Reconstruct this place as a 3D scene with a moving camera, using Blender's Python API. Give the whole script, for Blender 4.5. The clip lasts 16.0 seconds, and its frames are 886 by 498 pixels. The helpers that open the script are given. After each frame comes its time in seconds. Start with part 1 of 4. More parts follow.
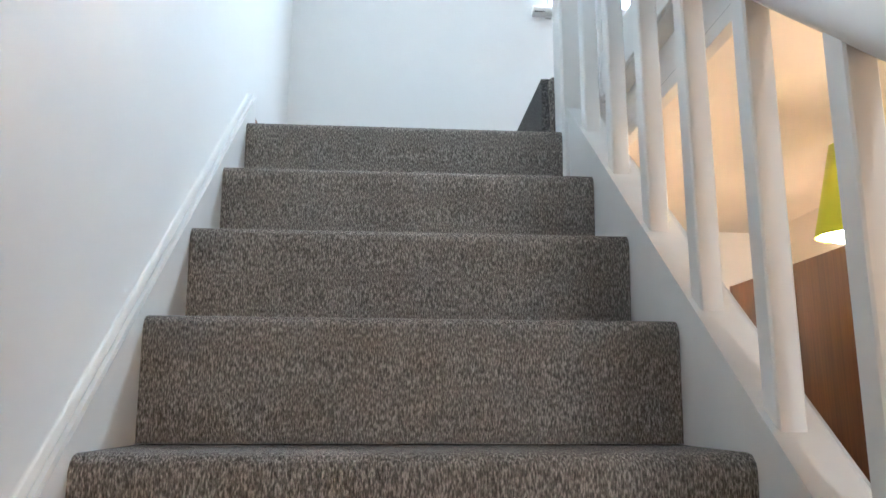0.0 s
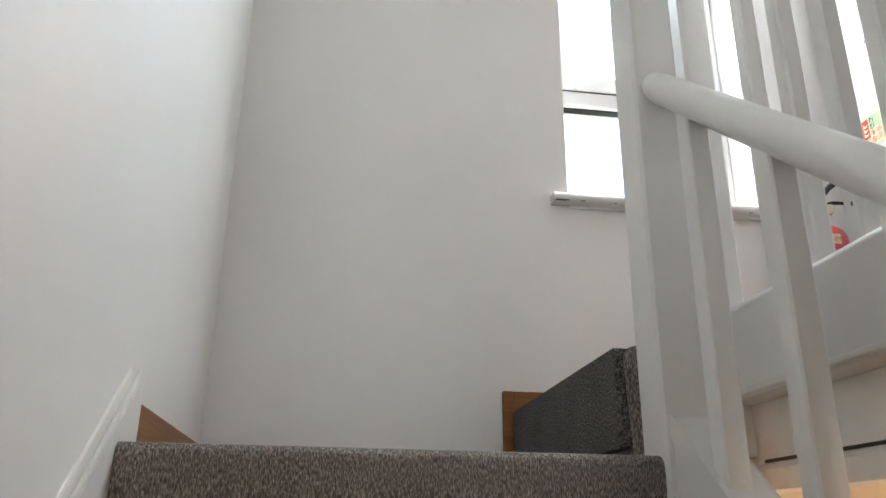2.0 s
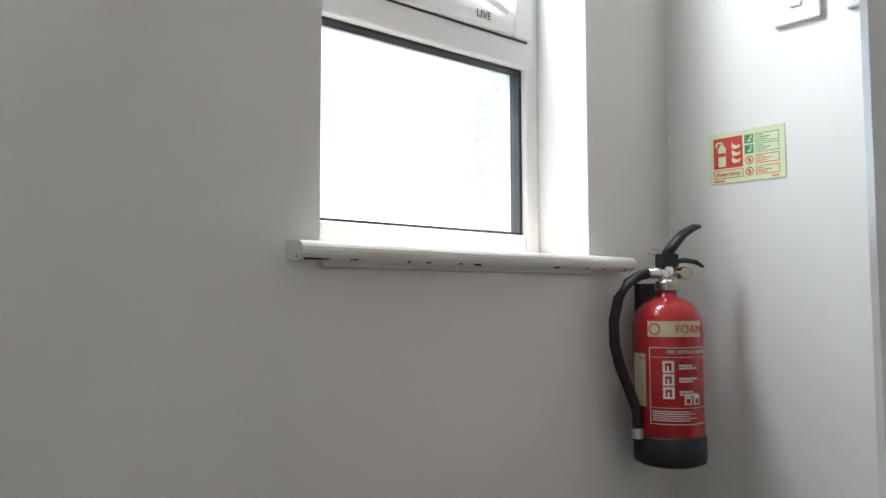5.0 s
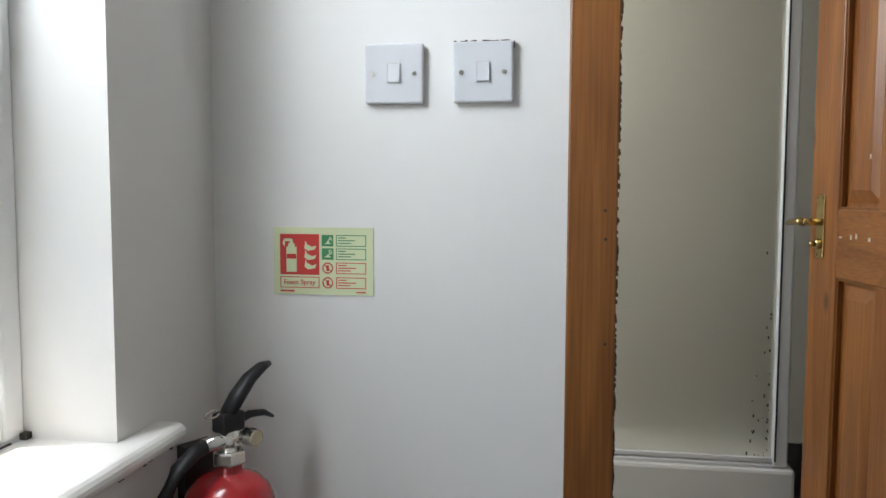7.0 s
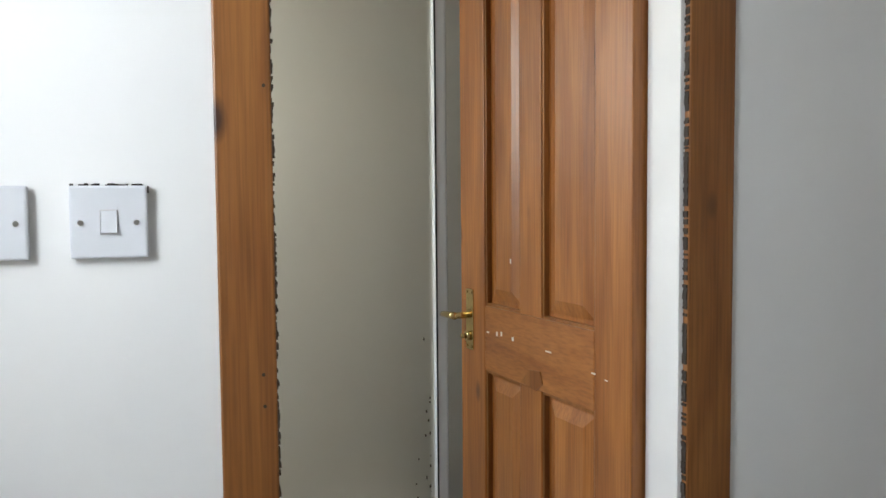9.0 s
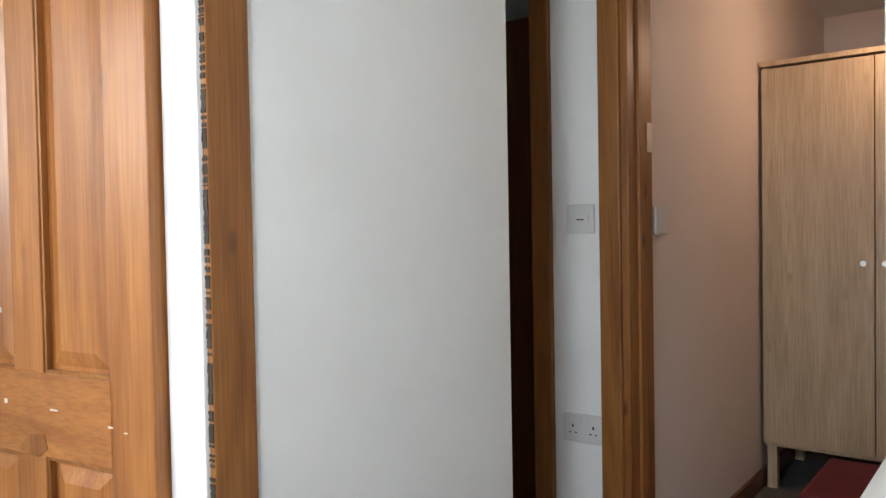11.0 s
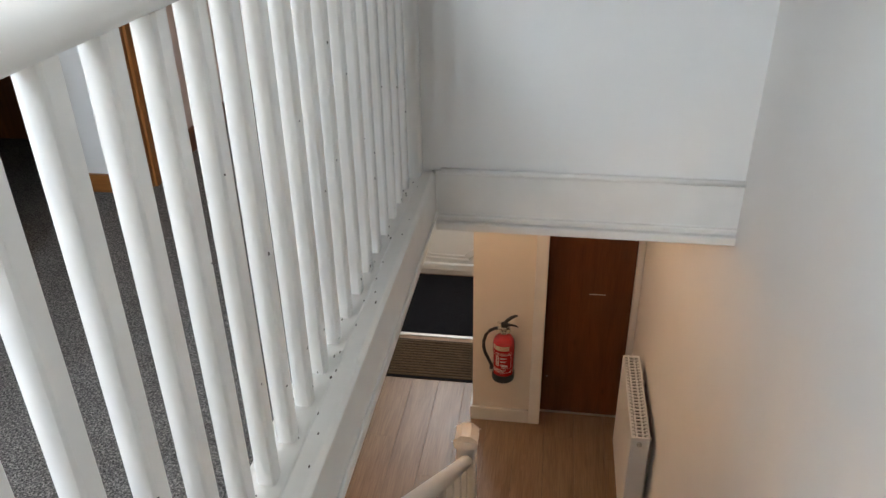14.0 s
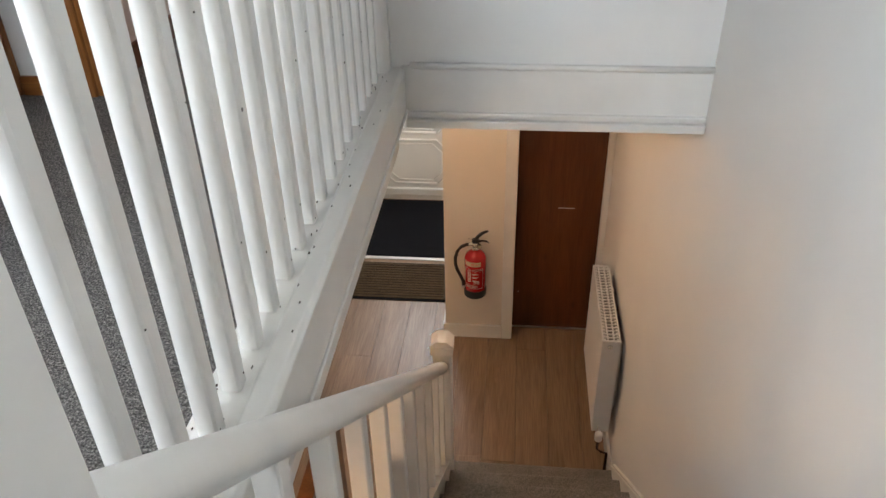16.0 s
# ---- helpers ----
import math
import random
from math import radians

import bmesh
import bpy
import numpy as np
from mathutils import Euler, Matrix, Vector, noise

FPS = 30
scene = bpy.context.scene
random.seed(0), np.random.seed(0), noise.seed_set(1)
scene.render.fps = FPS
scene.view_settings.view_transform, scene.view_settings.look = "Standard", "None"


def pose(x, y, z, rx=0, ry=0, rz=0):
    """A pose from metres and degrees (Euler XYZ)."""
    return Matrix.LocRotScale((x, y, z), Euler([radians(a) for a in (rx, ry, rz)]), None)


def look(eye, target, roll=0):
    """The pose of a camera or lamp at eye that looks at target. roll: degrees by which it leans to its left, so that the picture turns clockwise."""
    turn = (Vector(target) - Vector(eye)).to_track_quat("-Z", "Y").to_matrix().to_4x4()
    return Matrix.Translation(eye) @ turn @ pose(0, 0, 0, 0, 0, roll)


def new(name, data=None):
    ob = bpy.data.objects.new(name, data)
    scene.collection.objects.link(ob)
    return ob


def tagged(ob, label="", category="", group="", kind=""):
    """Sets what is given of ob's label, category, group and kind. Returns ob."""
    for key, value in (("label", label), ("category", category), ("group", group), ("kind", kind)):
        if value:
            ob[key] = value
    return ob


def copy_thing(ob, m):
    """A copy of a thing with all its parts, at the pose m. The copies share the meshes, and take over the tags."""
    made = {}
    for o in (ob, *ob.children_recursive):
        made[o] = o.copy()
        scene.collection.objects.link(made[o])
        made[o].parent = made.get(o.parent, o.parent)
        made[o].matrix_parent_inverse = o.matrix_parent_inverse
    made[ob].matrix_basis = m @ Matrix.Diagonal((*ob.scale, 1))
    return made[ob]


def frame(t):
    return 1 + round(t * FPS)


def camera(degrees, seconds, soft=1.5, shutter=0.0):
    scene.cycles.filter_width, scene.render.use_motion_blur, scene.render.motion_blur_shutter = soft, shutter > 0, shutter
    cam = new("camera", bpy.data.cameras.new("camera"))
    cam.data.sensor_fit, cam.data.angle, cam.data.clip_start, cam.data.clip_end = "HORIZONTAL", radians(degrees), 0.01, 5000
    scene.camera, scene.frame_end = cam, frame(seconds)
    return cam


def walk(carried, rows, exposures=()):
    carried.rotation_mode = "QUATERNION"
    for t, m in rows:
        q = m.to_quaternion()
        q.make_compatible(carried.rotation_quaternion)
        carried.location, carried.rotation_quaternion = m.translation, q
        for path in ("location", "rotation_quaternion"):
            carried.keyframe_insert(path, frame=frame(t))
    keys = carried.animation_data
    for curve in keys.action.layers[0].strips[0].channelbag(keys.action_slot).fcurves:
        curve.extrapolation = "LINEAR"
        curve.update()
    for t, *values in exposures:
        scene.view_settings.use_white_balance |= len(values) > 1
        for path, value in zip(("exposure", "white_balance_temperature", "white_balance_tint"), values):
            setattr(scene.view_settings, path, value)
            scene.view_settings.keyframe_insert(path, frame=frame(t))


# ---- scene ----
cam = camera(60.3, 16.0)
EXPOSURES = [
    (0.0, 4.2, 5350, 4),
    (1.0, 3.65, 6150, 8),
    (2.0, 3.25, 6500, 10),
    (3.0, 3.15, 6600, 10),
    (5.5, 2.15, 6500, 10),
    (6.5, 1.75, 6500, 10),
    (7.2, 1.9, 6500, 10),
    (9.0, 2.0, 6500, 10),
    (10.2, 2.75, 6500, 10),
    (12.5, 2.95, 6400, 10),
    (14.0, 3.25, 6400, 10),
    (16.0, 3.4, 6400, 10),
]
PATH = [
    (0, (0.389, -1.847, -0.709), (0.529, 0.104, -0.296), 0.2),
    (0.5, (0.368, -1.637, -0.564), (0.519, 0.275, 0.001), 0.5),
    (1, (0.341, -1.478, -0.435), (0.528, 0.404, 0.217), 0.7),
    (1.5, (0.331, -1.326, -0.277), (0.569, 0.537, 0.412), 0.7),
    (2, (0.322, -1.153, -0.119), (0.583, 0.702, 0.583), 0.7),
    (2.5, (0.336, -1.004, 0.007), (0.638, 0.85, 0.693), 0.9),
    (3, (0.347, -0.827, 0.189), (0.768, 1.03, 0.8), 1.1),
    (5.5, (0.441, 0.046, 0.868), (1.988, 1.313, 0.863), -0.0),
    (6, (0.52, 0.153, 0.995), (2.288, 1.085, 0.901), -0.1),
    (6.5, (0.61, 0.249, 1.13), (2.516, 0.831, 0.961), -0.1),
    (7, (0.722, 0.31, 1.156), (2.693, 0.617, 1.012), 0.2),
    (7.5, (0.785, 0.401, 1.222), (2.781, 0.392, 1.085), 0.2),
    (8, (0.812, 0.408, 1.281), (2.8, 0.234, 1.155), 0.0),
    (8.5, (0.833, 0.356, 1.332), (2.802, 0.027, 1.215), -0.3),
    (9, (0.846, 0.297, 1.356), (2.763, -0.262, 1.244), -0.5),
    (9.5, (0.905, 0.292, 1.365), (2.701, -0.579, 1.252), -0.5),
    (10, (0.960, 0.314, 1.362), (2.526, -0.928, 1.256), -0.2),
    (10.2, (0.951, 0.319, 1.369), (2.435, -1.019, 1.275), -0.5),
    (12.5, (0.705, 0.224, 1.357), (1.439, -1.63, 1.208), -0.1),
    (13, (0.664, 0.191, 1.324), (1.161, -1.702, 0.915), -0.3),
    (13.5, (0.63, 0.178, 1.27), (0.957, -1.646, 0.516), -0.7),
    (14, (0.58, 0.195, 1.176), (0.846, -1.537, 0.213), -0.9),
    (14.5, (0.564, 0.205, 1.124), (0.777, -1.45, 0.022), -1.1),
    (15, (0.569, 0.226, 1.081), (0.753, -1.398, -0.072), -1.1),
    (15.5, (0.584, 0.25, 1.059), (0.755, -1.363, -0.11), -1.2),
    (16, (0.593, 0.262, 1.059), (0.766, -1.399, -0.041), -1.2),
]
walk(cam, [(t, look(eye, target, roll)) for t, eye, target, roll in PATH], EXPOSURES)

# ---- world, sun, large lights ----
world = bpy.data.worlds.new("sky")
scene.world = world
world.use_nodes = True
wn = world.node_tree
sky = wn.nodes.new("ShaderNodeTexSky")
sky.sky_type = 'NISHITA'
sky.sun_disc = False
sky.sun_elevation = radians(65)
sky.sun_rotation = radians(-20)
wn.links.new(sky.outputs[0], wn.nodes["Background"].inputs[0])
wn.nodes["Background"].inputs[1].default_value = 0.15


def lamp(name, kind, m, energy, colour, size=0.1, size_y=0.0, angle=0.0):
    d = bpy.data.lights.new(name, kind)
    d.energy, d.color = energy, colour
    if kind == 'AREA':
        d.shape, d.size, d.size_y = 'RECTANGLE', size, size_y or size
    elif kind == 'POINT':
        d.shadow_soft_size = size
    else:
        d.angle = angle
    ob = new(name, d)
    ob.matrix_world = m
    return ob


sun_from = Vector((-0.16, 0.50, 1.15))
lamp("sun", 'SUN', look(sun_from * 20, (0, 0, 0)), 2.0, (1, 0.95, 0.88), angle=radians(0.5))
# daylight that enters by the head of the stair window
lamp("window_daylight", 'AREA', look((1.295, 0.99, 1.80), (0.75, -1.0, 0.90)), 4.0, (0.86, 0.93, 1.0), 0.55, 0.3)
# added fill, standing in for a bathroom window that is never in view
lamp("bathroom_daylight", 'AREA', look((2.65, 0.85, 1.75), (2.6, -0.3, 0.9)), 2.1, (0.97, 1.0, 0.97), 0.5, 0.6)
lamp("bedroom_bulb", 'POINT', pose(1.2, -3.0, 2.15), 1.2, (1.0, 0.66, 0.45), 0.06)
# added cool fill that brightens the stairs from the hall; no source seen
lamp("front_door_daylight", 'AREA', look((1.42, -5.50, -0.65), (0.6, -2.2, -1.2)), 2.0, (0.84, 0.92, 1.0), 0.5, 0.5)
lamp("hall_bulb", 'POINT', pose(1.452, -0.20, -0.335), 1.7, (1.0, 0.62, 0.34), 0.06)
lamp("hall_ceiling_bulb", 'POINT', pose(1.25, -3.0, -0.12), 1.05, (1.0, 0.60, 0.34), 0.08)

# ---- materials ----


def mat(name, base, rough=0.5, metal=0.0, var=0.06, scale=6.0, bump=0.0, bscale=60.0, stretch=(1, 1, 1), spec=0.5, second=None, emit=0.0, trans=0.0, coat=0.0):
    m = bpy.data.materials.new(name)
    m.use_nodes = True
    nt = m.node_tree
    b = nt.nodes["Principled BSDF"]
    b.inputs["Roughness"].default_value, b.inputs["Metallic"].default_value = rough, metal
    b.inputs["Specular IOR Level"].default_value = spec
    b.inputs["Coat Weight"].default_value = coat
    b.inputs["Transmission Weight"].default_value = trans
    tc = nt.nodes.new("ShaderNodeTexCoord")
    mp = nt.nodes.new("ShaderNodeMapping")
    mp.inputs["Scale"].default_value = stretch
    nt.links.new(tc.outputs["Object"], mp.inputs[0])
    n1 = nt.nodes.new("ShaderNodeTexNoise")
    n1.inputs["Scale"].default_value, n1.inputs["Detail"].default_value = scale, 6
    nt.links.new(mp.outputs[0], n1.inputs["Vector"])
    r = nt.nodes.new("ShaderNodeValToRGB")
    e = r.color_ramp.elements
    other = second or tuple(c * (1 - 2 * var) for c in base)
    e[0].position, e[1].position = 0.3, 0.68
    e[0].color, e[1].color = (*other, 1), (*base, 1)
    nt.links.new(n1.outputs["Fac"], r.inputs[0])
    nt.links.new(r.outputs[0], b.inputs["Base Color"])
    if bump:
        n2 = nt.nodes.new("ShaderNodeTexNoise")
        n2.inputs["Scale"].default_value, n2.inputs["Detail"].default_value = bscale, 4
        nt.links.new(mp.outputs[0], n2.inputs["Vector"])
        bp = nt.nodes.new("ShaderNodeBump")
        bp.inputs["Strength"].default_value, bp.inputs["Distance"].default_value = bump, 0.004
        nt.links.new(n2.outputs["Fac"], bp.inputs["Height"])
        nt.links.new(bp.outputs[0], b.inputs["Normal"])
    if emit:
        b.inputs["Emission Color"].default_value = (*base, 1)
        b.inputs["Emission Strength"].default_value = emit
    return m


def wood_mat(name, light, dark, knot, rough=0.42, axis=2, ring=9.0, bump=0.15):
    """Grain that runs along one axis, with broad figure, fine pores and a few knots."""
    m = bpy.data.materials.new(name)
    m.use_nodes = True
    nt = m.node_tree
    b = nt.nodes["Principled BSDF"]
    b.inputs["Roughness"].default_value = rough
    tc = nt.nodes.new("ShaderNodeTexCoord")
    oi = nt.nodes.new("ShaderNodeObjectInfo")
    add = nt.nodes.new("ShaderNodeVectorMath")
    add.operation = 'MULTIPLY_ADD'
    nt.links.new(oi.outputs["Random"], add.inputs[0])
    add.inputs[1].default_value = (7.3, 5.1, 9.7)
    nt.links.new(tc.outputs["Object"], add.inputs[2])

    def stretched(s_long, s_cross):
        mp = nt.nodes.new("ShaderNodeMapping")
        mp.inputs["Scale"].default_value = [s_long if i == axis else s_cross for i in range(3)]
        nt.links.new(add.outputs[0], mp.inputs[0])
        return mp

    def noise_tex(mp, scale, detail, dist=0.0):
        n = nt.nodes.new("ShaderNodeTexNoise")
        n.inputs["Scale"].default_value, n.inputs["Detail"].default_value, n.inputs["Distortion"].default_value = scale, detail, dist
        nt.links.new(mp.outputs[0], n.inputs["Vector"])
        return n

    broad = noise_tex(stretched(0.55, 5.0), ring * 0.35, 3, 0.8)
    fine = noise_tex(stretched(1.2, 45.0), 5.0, 5)
    ramp = nt.nodes.new("ShaderNodeValToRGB")
    e = ramp.color_ramp.elements
    e[0].position, e[1].position = 0.32, 0.66
    e[0].color, e[1].color = (*dark, 1), (*light, 1)
    nt.links.new(broad.outputs["Fac"], ramp.inputs[0])
    mix = nt.nodes.new("ShaderNodeMixRGB")
    mix.blend_type = 'MULTIPLY'
    mix.inputs[0].default_value = 0.55
    r2 = nt.nodes.new("ShaderNodeValToRGB")
    r2.color_ramp.elements[0].position, r2.color_ramp.elements[1].position = 0.35, 0.6
    r2.color_ramp.elements[0].color = (0.55, 0.5, 0.45, 1)
    nt.links.new(fine.outputs["Fac"], r2.inputs[0])
    nt.links.new(ramp.outputs[0], mix.inputs[1])
    nt.links.new(r2.outputs[0], mix.inputs[2])
    vor = nt.nodes.new("ShaderNodeTexVoronoi")
    vor.inputs["Scale"].default_value = 5.0
    nt.links.new(stretched(0.75, 1.6).outputs[0], vor.inputs["Vector"])
    r3 = nt.nodes.new("ShaderNodeValToRGB")
    r3.color_ramp.elements[0].position, r3.color_ramp.elements[1].position = 0.05, 0.13
    r3.color_ramp.elements[0].color, r3.color_ramp.elements[1].color = (1, 1, 1, 1), (0, 0, 0, 1)
    nt.links.new(vor.outputs["Distance"], r3.inputs[0])
    mk = nt.nodes.new("ShaderNodeMixRGB")
    nt.links.new(r3.outputs[0], mk.inputs[0])
    nt.links.new(mix.outputs[0], mk.inputs[1])
    mk.inputs[2].default_value = (*knot, 1)
    nt.links.new(mk.outputs[0], b.inputs["Base Color"])
    bp = nt.nodes.new("ShaderNodeBump")
    bp.inputs["Strength"].default_value, bp.inputs["Distance"].default_value = bump, 0.002
    nt.links.new(fine.outputs["Fac"], bp.inputs["Height"])
    nt.links.new(bp.outputs[0], b.inputs["Normal"])
    return m


def carpet_mat(name, c0, c1, c2, scale=230.0, ribs=None):
    """Looped pile: small cells in mixed yarn colours with a deep bump."""
    m = bpy.data.materials.new(name)
    m.use_nodes = True
    nt = m.node_tree
    b = nt.nodes["Principled BSDF"]
    b.inputs["Roughness"].default_value, b.inputs["Specular IOR Level"].default_value = 0.95, 0.1
    tc = nt.nodes.new("ShaderNodeTexCoord")
    mp = nt.nodes.new("ShaderNodeMapping")
    mp.inputs["Scale"].default_value = ribs or (1, 1, 1)
    nt.links.new(tc.outputs["Object"], mp.inputs[0])
    v = nt.nodes.new("ShaderNodeTexVoronoi")
    v.inputs["Scale"].default_value = scale
    nt.links.new(mp.outputs[0], v.inputs["Vector"])
    n = nt.nodes.new("ShaderNodeTexNoise")
    n.inputs["Scale"].default_value, n.inputs["Detail"].default_value = scale * 1.1, 3
    nt.links.new(mp.outputs[0], n.inputs["Vector"])
    big = nt.nodes.new("ShaderNodeTexNoise")
    big.inputs["Scale"].default_value, big.inputs["Detail"].default_value = 9.0, 4
    nt.links.new(tc.outputs["Object"], big.inputs["Vector"])
    r = nt.nodes.new("ShaderNodeValToRGB")
    e = r.color_ramp.elements
    e[0].position, e[1].position = 0.33, 0.68
    e[0].color, e[1].color = (*c0, 1), (*c2, 1)
    mid = e.new(0.5)
    mid.color = (*c1, 1)
    nt.links.new(n.outputs["Fac"], r.inputs[0])
    mx = nt.nodes.new("ShaderNodeMixRGB")
    mx.blend_type = 'MULTIPLY'
    mx.inputs[0].default_value = 0.35
    nt.links.new(r.outputs[0], mx.inputs[1])
    r2 = nt.nodes.new("ShaderNodeValToRGB")
    r2.color_ramp.elements[0].position, r2.color_ramp.elements[1].position = 0.35, 0.65
    r2.color_ramp.elements[0].color = (0.6, 0.58, 0.56, 1)
    nt.links.new(big.outputs["Fac"], r2.inputs[0])
    nt.links.new(r2.outputs[0], mx.inputs[2])
    nt.links.new(mx.outputs[0], b.inputs["Base Color"])
    bp = nt.nodes.new("ShaderNodeBump")
    bp.inputs["Strength"].default_value, bp.inputs["Distance"].default_value = 0.9, 0.004
    bp.invert = True
    nt.links.new(v.outputs["Distance"], bp.inputs["Height"])
    nt.links.new(bp.outputs[0], b.inputs["Normal"])
    return m


PAINT = mat("wall_paint", (0.80, 0.79, 0.765), 0.55, var=0.015, scale=2.5, bump=0.12, bscale=35, spec=0.3)
CEIL = mat("ceiling_paint", (0.82, 0.81, 0.79), 0.8, var=0.02, scale=3, bump=0.1, bscale=50)
GLOSS = mat("white_gloss_paint", (0.80, 0.785, 0.75), 0.28, var=0.03, scale=9, bump=0.08, bscale=40)
CHIP = mat("chipped_paint", (0.05, 0.035, 0.025), 0.8, var=0.2, scale=40)
PVC = mat("white_plastic", (0.82, 0.82, 0.81), 0.3, var=0.015, scale=5)
CREAM = mat("hall_paint", (0.80, 0.73, 0.64), 0.55, var=0.02, scale=3, bump=0.1, bscale=40, spec=0.3)
PINK = mat("bedroom_paint", (0.72, 0.62, 0.57), 0.6, var=0.02, scale=3, bump=0.1, bscale=40)
PINE = wood_mat("stained_pine", (0.33, 0.130, 0.030), (0.20, 0.066, 0.012), (0.05, 0.015, 0.005))
PINE_X = wood_mat("stained_pine_across", (0.33, 0.130, 0.030), (0.20, 0.066, 0.012), (0.05, 0.015, 0.005), axis=0)
PINE_Y = wood_mat("stained_pine_along", (0.36, 0.14, 0.035), (0.22, 0.075, 0.015), (0.05, 0.015, 0.005), axis=1)
DOORP = wood_mat("waxed_pine", (0.40, 0.152, 0.036), (0.25, 0.082, 0.017), (0.08, 0.03, 0.015), rough=0.36)
DOORP_X = wood_mat("waxed_pine_rail", (0.39, 0.148, 0.036), (0.25, 0.082, 0.017), (0.08, 0.03, 0.015), rough=0.36, axis=0)
DARKW = wood_mat("dark_veneer", (0.155, 0.052, 0.016), (0.105, 0.034, 0.010), (0.09, 0.03, 0.01), rough=0.33, bump=0.05)
SAPELE = wood_mat("brown_veneer", (0.25, 0.085, 0.018), (0.16, 0.05, 0.01), (0.12, 0.04, 0.01), rough=0.35, bump=0.05)
BIRCH = wood_mat("birch_veneer", (0.56, 0.43, 0.28), (0.46, 0.34, 0.21), (0.4, 0.28, 0.17), rough=0.45, bump=0.05)
LAMI = wood_mat("laminate_oak", (0.31, 0.21, 0.13), (0.235, 0.15, 0.09), (0.28, 0.18, 0.11), rough=0.4, axis=1, bump=0.05)
STAIRC = carpet_mat("stair_carpet", (0.11, 0.10, 0.088), (0.25, 0.228, 0.20), (0.56, 0.51, 0.45), 260, (1.7, 1, 0.5))
LANDC = carpet_mat("landing_carpet", (0.045, 0.042, 0.04), (0.13, 0.125, 0.12), (0.32, 0.30, 0.28), 250)
MATB = carpet_mat("black_mat", (0.004, 0.004, 0.005), (0.010, 0.010, 0.012), (0.022, 0.022, 0.025), 250)
MATR = carpet_mat("ribbed_mat", (0.05, 0.035, 0.022), (0.115, 0.08, 0.05), (0.18, 0.13, 0.085), 250)
RED = mat("red_enamel", (0.42, 0.012, 0.016), 0.22, var=0.04, scale=8, coat=0.3)
BLACK = mat("black_rubber", (0.012, 0.012, 0.014), 0.5, var=0.1, scale=20, bump=0.1, bscale=90)
CHROME = mat("chrome", (0.75, 0.74, 0.70), 0.18, 1.0, var=0.04, scale=20)
ALU = mat("aluminium", (0.72, 0.72, 0.70), 0.35, 1.0, var=0.05, scale=30)
BRASS = mat("brass", (0.62, 0.46, 0.20), 0.25, 1.0, var=0.08, scale=25)
LABEL = mat("cream_label", (0.62, 0.56, 0.38), 0.4, var=0.02)
PRINT = mat("white_print", (0.72, 0.68, 0.64), 0.45, var=0.02)
REDP = mat("red_print", (0.62, 0.045, 0.035), 0.45, var=0.03)
GREENP = mat("green_print", (0.05, 0.27, 0.11), 0.45, var=0.03)
PALE = mat("photoluminescent_board", (0.68, 0.74, 0.47), 0.4, var=0.02)
SOCK = mat("switch_plastic", (0.66, 0.67, 0.69), 0.3, var=0.01)
GREYP = mat("grey_plastic", (0.62, 0.60, 0.59), 0.35, var=0.02)
DIRT = mat("dust_dirt", (0.09, 0.075, 0.06), 0.9, var=0.3, scale=60)
GASKET = mat("rubber_gasket", (0.025, 0.028, 0.03), 0.5, var=0.1)
SHADE = mat("lime_shade", (0.55, 0.62, 0.02), 0.4, var=0.03)
BULB = mat("bulb_glow", (1.0, 0.86, 0.66), 0.4, emit=8.0)
STUCCO = mat("roughcast", (0.50, 0.48, 0.45), 0.9, var=0.12, scale=25, bump=0.8, bscale=40)
WET = mat("shower_board", (0.56, 0.53, 0.47), 0.35, var=0.05, scale=4, bump=0.06, bscale=80)
TRAY = mat("tray_acrylic", (0.80, 0.79, 0.75), 0.2, var=0.02)
SLATE = mat("weathered_roof_slate", (0.17, 0.105, 0.09), 0.85, var=0.1, scale=0.9, second=(0.27, 0.24, 0.225), bump=0.5, bscale=12)
RENDER = mat("pale_render", (0.26, 0.26, 0.27), 0.9, var=0.1, scale=2)
LEAF = mat("hedge_leaf", (0.12, 0.22, 0.045), 0.6, var=0.3, scale=3, second=(0.045, 0.10, 0.02))
FELT = mat("roof_felt", (0.24, 0.25, 0.27), 0.8, var=0.12, scale=2)
SHEDW = mat("shed_timber", (0.10, 0.065, 0.045), 0.9, var=0.15, scale=5)
FENCE = mat("fence_timber", (0.32, 0.25, 0.17), 0.8, var=0.15, scale=5)
GRASS = mat("garden_ground", (0.10, 0.13, 0.05), 0.95, var=0.25, scale=0.7)


def glass_mat(name, rough, tint):
    m = bpy.data.materials.new(name)
    m.use_nodes = True
    b = m.node_tree.nodes["Principled BSDF"]
    b.inputs["Base Color"].default_value = (*tint, 1)
    b.inputs["Roughness"].default_value, b.inputs["Transmission Weight"].default_value, b.inputs["IOR"].default_value = rough, 1.0, 1.45
    return m


GLASS = glass_mat("window_glass", 0.0, (0.97, 0.99, 0.99))
FROST = glass_mat("shower_glass", 0.45, (0.93, 0.92, 0.87))

# ---- mesh helpers ----
ORIGIN = {}


def thing(name, at, label, category, group="", kind=""):
    ob = new(name)
    ob.empty_display_size = 0.05
    ob.location = at
    ORIGIN[ob] = Vector(at)
    return tagged(ob, label, category, group, kind)


